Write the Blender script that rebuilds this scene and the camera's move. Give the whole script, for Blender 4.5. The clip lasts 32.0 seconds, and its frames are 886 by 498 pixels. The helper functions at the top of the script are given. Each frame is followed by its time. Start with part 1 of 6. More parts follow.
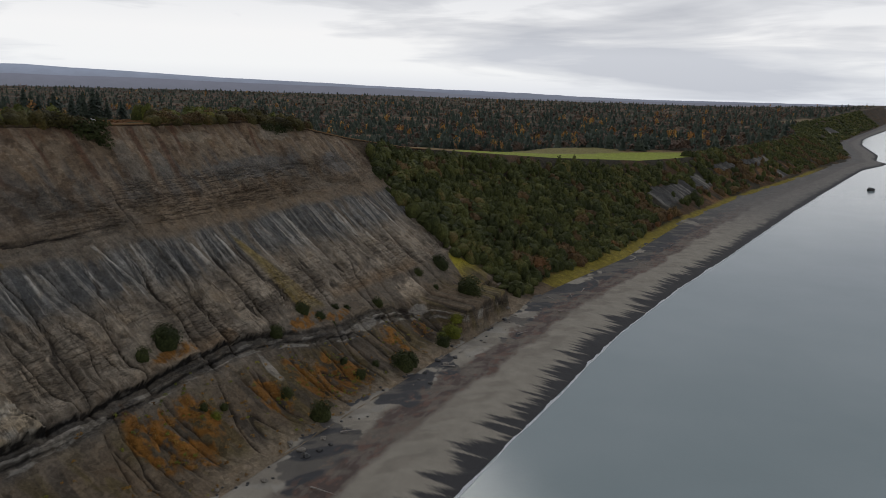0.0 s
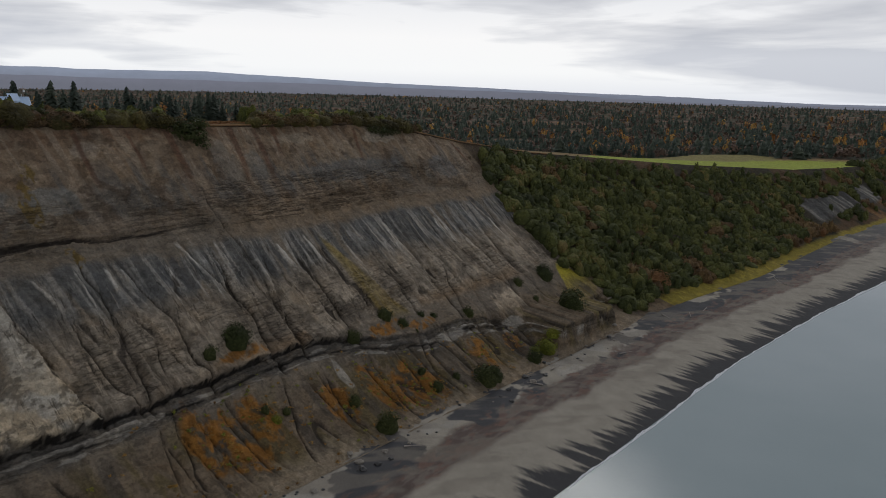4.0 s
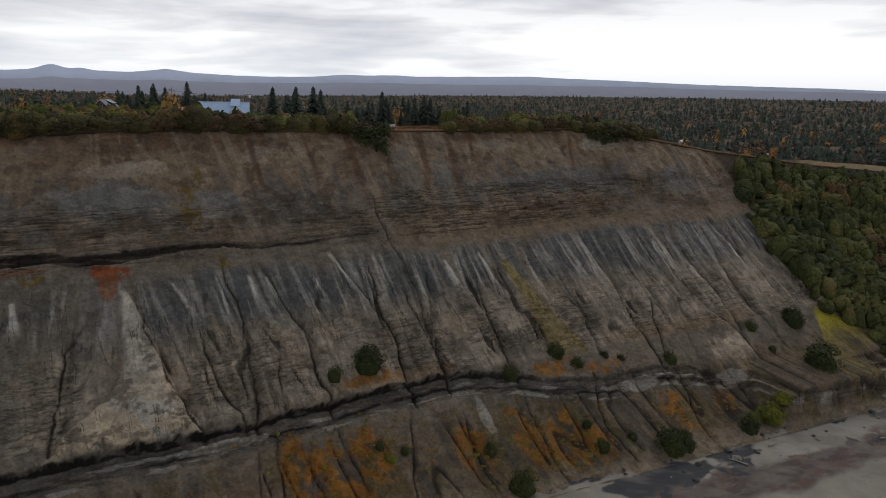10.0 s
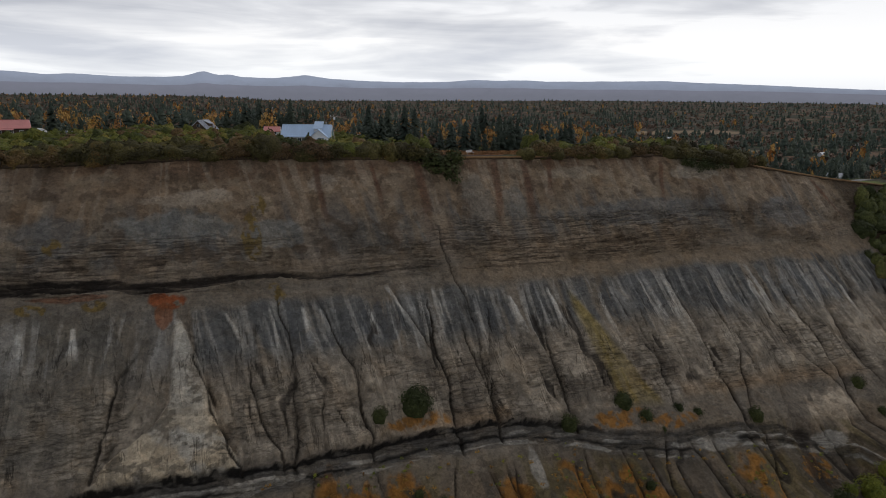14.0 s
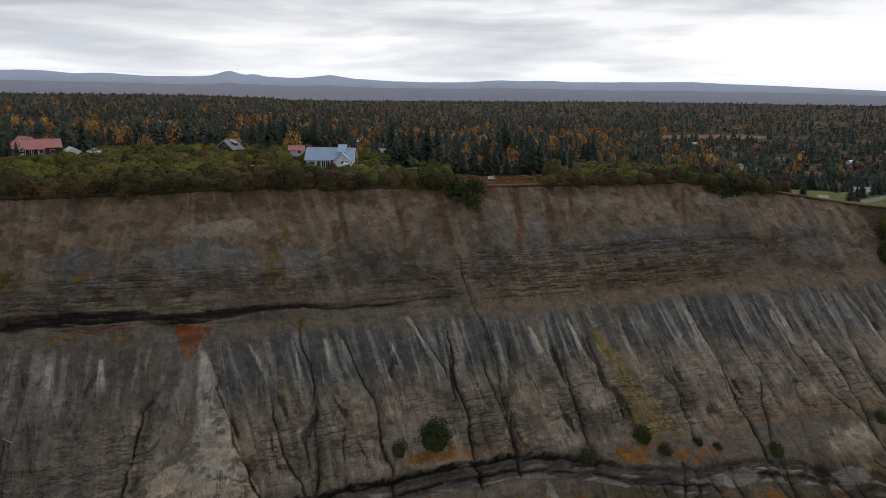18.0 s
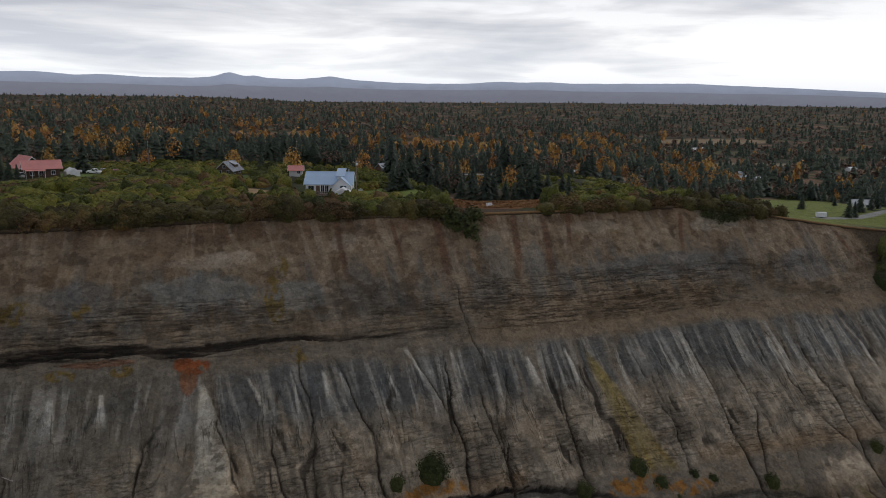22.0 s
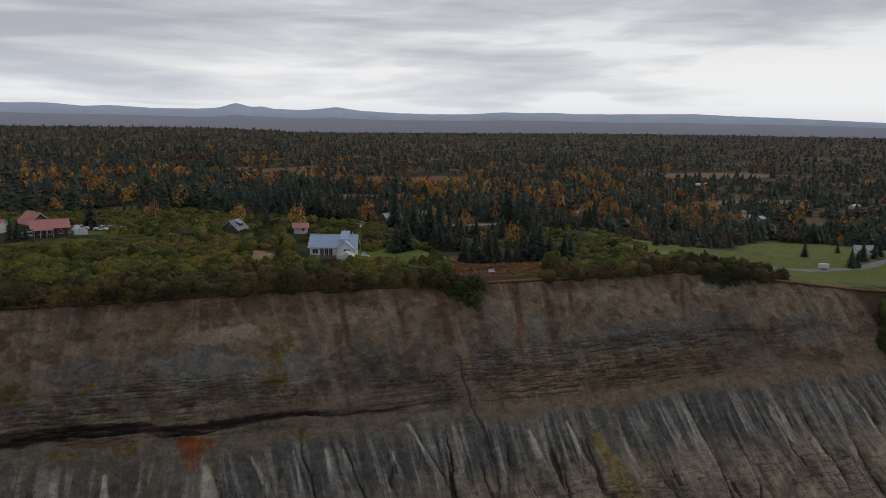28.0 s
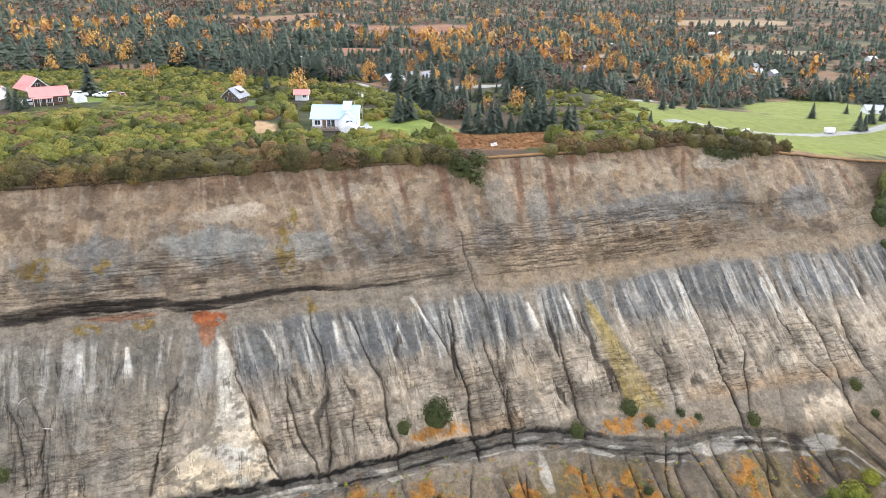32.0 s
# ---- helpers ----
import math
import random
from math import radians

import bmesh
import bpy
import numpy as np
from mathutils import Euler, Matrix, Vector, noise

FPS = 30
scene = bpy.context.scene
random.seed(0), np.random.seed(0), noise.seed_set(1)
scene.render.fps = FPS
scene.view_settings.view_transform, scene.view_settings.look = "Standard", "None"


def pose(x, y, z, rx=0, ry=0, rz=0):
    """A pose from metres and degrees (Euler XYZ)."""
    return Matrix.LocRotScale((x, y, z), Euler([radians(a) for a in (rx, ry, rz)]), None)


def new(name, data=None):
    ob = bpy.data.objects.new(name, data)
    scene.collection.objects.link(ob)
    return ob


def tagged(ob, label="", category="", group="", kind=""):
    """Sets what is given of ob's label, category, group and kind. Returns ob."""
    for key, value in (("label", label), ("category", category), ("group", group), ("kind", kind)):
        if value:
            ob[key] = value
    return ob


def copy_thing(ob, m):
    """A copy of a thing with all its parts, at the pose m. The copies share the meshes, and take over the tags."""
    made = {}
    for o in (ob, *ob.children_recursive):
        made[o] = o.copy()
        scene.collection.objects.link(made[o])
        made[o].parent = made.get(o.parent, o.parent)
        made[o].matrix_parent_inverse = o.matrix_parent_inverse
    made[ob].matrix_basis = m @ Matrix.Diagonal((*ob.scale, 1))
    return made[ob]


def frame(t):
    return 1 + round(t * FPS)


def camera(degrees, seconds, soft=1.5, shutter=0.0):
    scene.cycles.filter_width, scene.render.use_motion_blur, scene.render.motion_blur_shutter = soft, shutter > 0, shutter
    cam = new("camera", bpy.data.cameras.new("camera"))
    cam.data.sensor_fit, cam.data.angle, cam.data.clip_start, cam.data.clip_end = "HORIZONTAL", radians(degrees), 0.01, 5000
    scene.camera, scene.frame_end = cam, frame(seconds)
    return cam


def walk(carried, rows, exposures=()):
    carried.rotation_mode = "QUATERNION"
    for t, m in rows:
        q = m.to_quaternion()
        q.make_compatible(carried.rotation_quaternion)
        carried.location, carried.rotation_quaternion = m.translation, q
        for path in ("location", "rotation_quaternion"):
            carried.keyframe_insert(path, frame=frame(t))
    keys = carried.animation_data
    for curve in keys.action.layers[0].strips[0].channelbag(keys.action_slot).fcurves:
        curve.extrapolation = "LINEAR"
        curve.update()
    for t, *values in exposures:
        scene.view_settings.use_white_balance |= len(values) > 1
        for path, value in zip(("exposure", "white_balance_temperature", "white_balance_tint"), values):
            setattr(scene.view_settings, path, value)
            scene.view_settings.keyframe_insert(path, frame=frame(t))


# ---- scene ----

# ---- camera: seconds, eye x y z, tilt down, heading right of +y, lean to the left
# x runs along the coast, y inland, z = 0 is the sea
cam = camera(60.75, 32.0, soft=0.9)
PATH = [
    (0, -106.84, -133.61, 65.24, 11.61, 65.04, 1.44),
    (0.5, -105.87, -135.29, 64.78, 11.45, 65.03, 1.49),
    (1, -104.70, -136.29, 64.84, 11.41, 65.10, 1.59),
    (1.5, -103.42, -137.12, 65.22, 11.45, 65.24, 1.76),
    (2, -101.68, -138.06, 65.05, 11.39, 65.29, 1.67),
    (2.5, -99.79, -138.61, 64.52, 11.33, 62.34, 1.45),
    (3, -97.53, -140.02, 64.86, 11.47, 58.02, 1.39),
    (3.5, -95.14, -140.38, 64.46, 11.42, 56.03, 1.27),
    (4, -92.81, -141.42, 64.81, 11.54, 53.39, 1.31),
    (4.5, -90.11, -141.14, 63.98, 11.38, 50.85, 1.22),
    (6.5, -78.73, -143.85, 64.11, 11.45, 41.55, 0.90),
    (7, -75.73, -144.02, 64.21, 11.51, 39.55, 0.84),
    (7.5, -73.15, -144.06, 64.58, 11.65, 37.88, 0.89),
    (8, -70.16, -144.27, 64.74, 11.68, 36.24, 0.86),
    (8.5, -67.43, -144.44, 64.67, 11.62, 35.58, 0.82),
    (9, -64.39, -144.28, 64.56, 11.56, 34.90, 0.85),
    (9.5, -61.72, -144.14, 64.74, 11.67, 31.22, 0.73),
    (10, -58.72, -144.20, 64.87, 11.67, 29.52, 0.67),
    (10.5, -55.69, -144.05, 65.42, 11.68, 29.50, 0.72),
    (11, -52.61, -143.80, 66.19, 11.64, 29.46, 0.77),
    (11.5, -50.02, -143.54, 66.94, 11.57, 29.48, 0.82),
    (12, -48.15, -143.57, 67.27, 11.44, 29.55, 0.84),
    (12.5, -46.86, -143.39, 67.73, 11.37, 29.51, 0.86),
    (13, -45.96, -143.10, 67.98, 11.38, 22.37, 0.66),
    (13.5, -45.42, -142.93, 68.58, 11.41, 21.37, 0.63),
    (14, -45.39, -143.06, 69.34, 11.46, 19.78, 0.63),
    (14.5, -45.46, -143.09, 70.01, 11.49, 18.13, 0.64),
    (16.5, -45.42, -143.14, 73.07, 11.54, 18.03, 0.77),
    (17, -45.28, -142.99, 73.68, 11.53, 18.03, 0.79),
    (17.5, -45.20, -143.11, 74.47, 11.52, 18.03, 0.80),
    (18, -45.18, -143.11, 75.24, 11.54, 18.04, 0.83),
    (18.5, -45.03, -143.18, 75.98, 11.54, 18.03, 0.79),
    (19, -45.11, -143.06, 76.57, 11.48, 18.07, 0.83),
    (19.5, -44.98, -142.95, 77.37, 11.51, 18.05, 0.85),
    (20, -45.02, -142.89, 78.02, 11.48, 18.07, 0.88),
    (20.5, -44.92, -143.10, 78.84, 11.51, 18.05, 0.81),
    (21, -44.81, -143.02, 79.63, 11.53, 18.02, 0.84),
    (21.5, -44.81, -143.01, 80.31, 11.52, 18.03, 0.84),
    (22, -44.80, -142.91, 81.00, 11.51, 18.03, 0.86),
    (22.5, -44.79, -142.82, 81.69, 11.49, 18.03, 0.89),
    (23, -44.83, -142.90, 82.45, 11.50, 18.01, 0.88),
    (23.5, -44.88, -143.10, 83.04, 11.47, 18.02, 0.93),
    (24, -44.66, -143.01, 83.82, 11.46, 17.96, 0.88),
    (24.5, -44.73, -142.96, 84.47, 11.48, 17.97, 0.90),
    (26.5, -44.66, -143.02, 87.33, 11.45, 17.83, 0.81),
    (27, -44.55, -143.01, 88.19, 11.46, 17.78, 0.82),
    (27.5, -44.56, -142.82, 88.79, 10.51, 17.73, 0.81),
    (28, -44.41, -142.83, 89.58, 9.39, 17.63, 0.82),
    (28.5, -44.49, -142.80, 90.29, 9.40, 17.62, 0.81),
    (29, -44.41, -142.79, 91.04, 10.36, 17.58, 0.80),
    (29.5, -44.32, -142.90, 91.74, 11.99, 17.54, 0.78),
    (30, -44.40, -143.06, 92.32, 13.74, 17.56, 0.81),
    (30.5, -44.50, -143.18, 92.96, 15.66, 17.58, 0.81),
    (31, -44.43, -143.33, 93.73, 17.58, 17.54, 0.79),
    (31.5, -44.51, -143.38, 94.59, 19.38, 17.56, 0.82),
    (32, -44.36, -143.65, 95.39, 20.78, 17.48, 0.82),
]
EXPOSURES = [(t, stops, kelvin, 10) for t, stops, kelvin in [(0, -0.19, 6500), (3.5, -0.16, 6500), (7, -0.05, 6500), (13, -0.03, 6500), (26.5, 0.0, 6500), (27.2, -0.05, 6500), (28.0, -0.28, 6500), (28.5, -0.30, 6500), (29.0, -0.13, 6500), (29.5, 0.12, 6450), (30.0, 0.28, 6400), (30.3, 0.6, 6350), (30.6, 1.2, 6400), (31.0, 2.05, 6400), (31.5, 2.48, 6350), (32, 2.5, 6350)]]
walk(cam, [(t, pose(x, y, z, 90 - tilt, 0, -head) @ pose(0, 0, 0, 0, 0, lean)) for t, x, y, z, tilt, head, lean in PATH], EXPOSURES)

# ---- world and light: heavy overcast, brightest low over the land
SUN_ELEVATION, SUN_HEADING = 38, 60
world = bpy.data.worlds.new("overcast_sky")
scene.world = world
world.use_nodes = True


class Nodes:
    """A short way to write node trees."""

    def __init__(self, tree):
        self.tree = tree
        tree.nodes.clear()

    def __call__(self, kind, settings=None, **inputs):
        node = self.tree.nodes.new("ShaderNode" + kind)
        for key, value in (settings or {}).items():
            setattr(node, key, value)
        for key, value in inputs.items():
            key = key.replace("_", " ")
            key = int(key[1:]) if key[0] == "i" and key[1:].isdigit() else key
            socket = node.inputs[key]
            if isinstance(value, bpy.types.NodeSocket):
                self.tree.links.new(value, socket)
            else:
                socket.default_value = value
        return node

    def math(self, operation, a, b=0.0, clamp=False):
        return self("Math", {"operation": operation, "use_clamp": clamp}, i0=a, i1=b).outputs[0]

    def ramp(self, factor, stops):
        node = self("ValToRGB", Fac=factor)
        ramp = node.color_ramp
        while len(ramp.elements) < len(stops):
            ramp.elements.new(0.5)
        for element, (place, colour) in zip(ramp.elements, stops):
            element.position = place
            element.color = (*colour, 1) if not isinstance(colour, (int, float)) else (colour, colour, colour, 1)
        return node.outputs[0]

    def mix(self, factor, a, b, blend="MIX"):
        node = self.tree.nodes.new("ShaderNodeMix")
        node.data_type, node.blend_type = "RGBA", blend
        for socket, value in ((node.inputs[0], factor), (node.inputs[6], a), (node.inputs[7], b)):
            if isinstance(value, bpy.types.NodeSocket):
                self.tree.links.new(value, socket)
            elif isinstance(value, (int, float)):
                socket.default_value = value
            else:
                socket.default_value = (*value, 1)
        return node.outputs[2]

    def noise(self, where, scale, detail=4.0, rough=0.55, distortion=0.0):
        return self("TexNoise", None, Vector=where, Scale=scale, Detail=detail, Roughness=rough, Distortion=distortion).outputs[0]


def build_sky():
    n = Nodes(world.node_tree)
    way = n("TexCoord").outputs["Generated"]
    split = n("SeparateXYZ", Vector=way).outputs
    up = n.math("MAXIMUM", split[2], 0.0)
    layers = n("CombineXYZ", X=split[0], Y=split[1], Z=n.math("MULTIPLY", n.math("POWER", up, 0.8), 4.6)).outputs[0]
    banks = n.noise(layers, 1.9, 5, 0.5, 0.35)
    wisps = n.noise(n("Mapping", None, Vector=layers, Location=(3, 1, 5), Scale=(1.0, 1.0, 1.5)).outputs[0], 4.2, 6, 0.55, 0.7)
    veil = n.math("ADD", n.math("MULTIPLY", banks, 0.75), n.math("MULTIPLY", wisps, 0.25))
    bright = n.ramp(up, [(0.0, (0.86, 0.90, 0.97)), (0.03, (1.04, 1.06, 1.08)), (0.07, (1.06, 1.06, 1.07)), (0.115, (0.95, 0.96, 0.99)), (0.2, (0.66, 0.69, 0.74)), (0.45, (0.48, 0.505, 0.55)), (1.0, (0.44, 0.465, 0.51))])
    grey = n.ramp(up, [(0.0, (0.62, 0.66, 0.74)), (0.05, (0.68, 0.71, 0.78)), (0.1, (0.54, 0.56, 0.62)), (0.2, (0.48, 0.50, 0.56)), (0.45, (0.38, 0.40, 0.45)), (1.0, (0.35, 0.37, 0.415))])
    cover = n.ramp(n.math("ADD", n.math("ADD", veil, n.math("MULTIPLY", split[0], 0.0)), n.math("MULTIPLY", n.math("SUBTRACT", up, 0.07), 0.55)), [(0.47, 0.0), (0.515, 0.45), (0.60, 1.0)])
    cloud = n.mix(cover, bright, grey)
    air = n("TexSky", {"sky_type": "NISHITA", "sun_disc": False, "sun_elevation": radians(SUN_ELEVATION), "sun_rotation": radians(SUN_HEADING)}).outputs[0]
    clouds = n("Background", None, Color=cloud, Strength=1.0)
    blue = n("Background", None, Color=air, Strength=0.06)
    both = n("MixShader", None, Fac=0.95, i1=blue.outputs[0], i2=clouds.outputs[0])
    n("OutputWorld", None, Surface=both.outputs[0])


build_sky()
sun = new("sun", bpy.data.lights.new("sun", "SUN"))
sun.data.energy, sun.data.angle, sun.data.color = 0.6, radians(25), (1.0, 0.96, 0.9)
sun.rotation_euler = (radians(90 - SUN_ELEVATION), 0, radians(180 - SUN_HEADING))

# ---- noise on arrays
def lattice(i, j, seed):
    h = (i.astype(np.int64) * 374761393 + j.astype(np.int64) * 668265263 + seed * 974634777) & 0xFFFFFFFF
    h = ((h ^ (h >> 13)) * 1274126177) & 0xFFFFFFFF
    return ((h ^ (h >> 16)) & 0xFFFF) / 65535.0


def vnoise(x, y, seed=0):
    x, y = np.broadcast_arrays(np.asarray(x, float), np.asarray(y, float))
    i, j = np.floor(x), np.floor(y)
    a, b = x - i, y - j
    a, b = a * a * (3 - 2 * a), b * b * (3 - 2 * b)
    return (lattice(i, j, seed) * (1 - a) + lattice(i + 1, j, seed) * a) * (1 - b) + (lattice(i, j + 1, seed) * (1 - a) + lattice(i + 1, j + 1, seed) * a) * b


def fbm(x, y, seed=0, octaves=4, gain=0.5):
    total, weight, amount = 0.0, 0.0, 1.0
    for k in range(octaves):
        c, s = math.cos(0.6 + 0.9 * k), math.sin(0.6 + 0.9 * k)
        total, weight = total + amount * vnoise((c * x - s * y) * 2**k, (s * x + c * y) * 2**k, seed + 17 * k), weight + amount
        amount *= gain
    return total / weight


def smooth(a, b, x):
    t = np.clip((np.asarray(x, float) - a) / (b - a), 0, 1)
    return t * t * (3 - 2 * t)


# ---- the lie of the land
SHORE = [(-900, -60), (-300, -86), (-3, -88), (102, -93), (162, -100), (235, -111), (391, -133), (526, -154), (650, -174), (761, -192), (840, -216), (880, -224), (920, -216), (1029, -226), (1300, -224), (1500, -236), (1707, -263), (2174, -332), (5000, -700)]
TOE = [(-900, -32), (-300, -58), (-23, -58), (14, -59), (88, -63), (120, -64), (140, -67), (187, -75), (296, -83), (411, -99), (595, -136), (777, -168), (860, -186), (945, -190), (1100, -188), (1300, -192), (1615, -232), (2174, -304), (5000, -650)]
EDGE = [(-900, 20), (-200, 6), (-69, 2.5), (-45, 0.2), (0, 2.2), (37, 4.3), (63, 6), (84, 2.5), (130, 6), (164, 8), (250, -24), (340, -50), (418, -60), (552, -92), (777, -122), (900, -136), (1100, -126), (1320, -136), (1615, -182), (2000, -236), (5000, -560)]
RIM = [(-900, 52), (-100, 56.5), (-66, 57), (-40, 58), (0, 57), (60, 56.5), (84, 54), (110, 50), (164, 43.5), (250, 36), (340, 30), (418, 27), (700, 25), (1500, 33), (2500, 46), (5000, 60)]
PROFILE = [(0, 0), (0.108, 0.056), (0.323, 0.234), (0.415, 0.346), (0.577, 0.495), (0.708, 0.626), (0.777, 0.70), (0.954, 0.944), (1, 1)]


def along(table, x):
    return np.interp(x, [p[0] for p in table], [p[1] for p in table])


def ground_z(x, y):
    """Height of the land without its fine relief."""
    x, y = np.broadcast_arrays(np.asarray(x, float), np.asarray(y, float))
    shore, toe, edge, rim = along(SHORE, x), along(TOE, x), along(EDGE, x), along(RIM, x)
    beach = np.interp((y - shore) / (toe - shore), [-3, 0, 0.35, 1, 2], [-6, 0, 1.9, 3.5, 4.5])
    rise = np.clip((y - toe) / (edge - toe), 0, 1)
    face = 3.5 + (rim - 3.5) * along(PROFILE, rise)
    bench = 3.5 + 6.5 * smooth(0.2, 2.4, y - toe) + 0.1 * np.clip(y - toe, 0, 20)
    face = np.maximum(face, np.where(y > toe, bench * smooth(58, 70, x) * (1 - smooth(92, 97, x)), 0))
    back = y - edge
    inland = rim + (fbm(x / 90, y / 90, 5, 3) - 0.5) * 5 * smooth(4, 80, back)
    inland = inland - 4.5 * smooth(5, 70, back) * smooth(60, 150, x) * (1 - smooth(190, 240, x)) - 3 * smooth(10, 38, back) * smooth(6, 20, x) * (1 - smooth(60, 90, x)) - 9 * smooth(70, 230, back) + 19 * smooth(500, 3500, back) + 0.8 * np.minimum(40 - rim, 0) * smooth(220, 700, back) - 1.1 * smooth(6, 24, back) * (1 - smooth(58, 80, back)) * smooth(-62, -44, x) * (1 - smooth(2, 12, x))
    return np.where(y < toe, beach, np.where(y < edge, face, inland))


def spot(x, y):
    """A place on the ground."""
    return (float(x), float(y), float(ground_z(x, y)))


# ---- mesh helpers
def grid_mesh(name, X, Y, Z, material, colours=None):
    """A sheet from three arrays of rows and columns."""
    rows, cols = X.shape
    mesh = bpy.data.meshes.new(name)
    index = np.arange(rows * cols).reshape(rows, cols)
    quads = np.stack([index[:-1, :-1], index[:-1, 1:], index[1:, 1:], index[1:, :-1]], -1).reshape(-1, 4)
    raw_mesh(mesh, np.stack([X, Y, Z], -1).reshape(-1, 3), quads)
    mesh.polygons.foreach_set("use_smooth", np.ones(len(quads), bool))
    if colours is not None:
        layer = mesh.color_attributes.new("soil", "FLOAT_COLOR", "POINT")
        tones = np.zeros((rows * cols, 4))
        tones[:, : colours.shape[-1]] = colours.reshape(rows * cols, -1)
        layer.data.foreach_set("color", tones.ravel())
    mesh.materials.append(material)
    return new(name, mesh)


def raw_mesh(mesh, verts, faces):
    """Fills a mesh from arrays; all faces have the same number of corners."""
    verts, faces = np.asarray(verts, np.float32), np.asarray(faces, np.int32)
    mesh.vertices.add(len(verts))
    mesh.vertices.foreach_set("co", verts.ravel())
    mesh.loops.add(faces.size)
    mesh.loops.foreach_set("vertex_index", faces.ravel())
    mesh.polygons.add(len(faces))
    mesh.polygons.foreach_set("loop_start", np.arange(0, faces.size, faces.shape[1], dtype=np.int32))
    mesh.update(calc_edges=True)
    mesh.validate()


def part(name, bm, material, parent=None, label=""):
    mesh = bpy.data.meshes.new(name)
    bm.normal_update()
    bm.to_mesh(mesh)
    bm.free()
    mesh.materials.append(material)
    ob = new(name, mesh)
    ob.parent = parent
    return tagged(ob, label)

# ---- materials
def material(name, build, roughness=0.9):
    m = bpy.data.materials.new(name)
    m.use_nodes = True
    n = Nodes(m.node_tree)
    colour, extra = build(n)
    shader = n("BsdfPrincipled", None, Base_Color=colour, Roughness=extra.pop("roughness", roughness), **extra)
    n("OutputMaterial", None, Surface=shader.outputs[0])
    return m


def position(n):
    return n("NewGeometry").outputs["Position"]


def bump(n, height, strength, distance):
    return n("Bump", None, Height=height, Strength=strength, Distance=distance).outputs[0]


def plain(name, colour, roughness=0.6, grain=0.25, scale=3.0, metallic=0.0):
    """Paint, wood, metal and so on with grain at two scales."""

    def build(n):
        where = n("TexCoord").outputs["Object"]
        fine, coarse = n.noise(where, scale * 6, 5), n.noise(where, scale * 0.4, 3)
        tone = n.mix(1.0, colour, n.ramp(fine, [(0.25, 1 - grain), (0.75, 1 + grain)]), "MULTIPLY")
        tone = n.mix(1.0, tone, n.ramp(coarse, [(0.3, 1 - grain * 0.8), (0.7, 1 + grain * 0.6)]), "MULTIPLY")
        return tone, {"Metallic": metallic, "Normal": bump(n, fine, 0.15, 0.02)}

    return material(name, build, roughness)


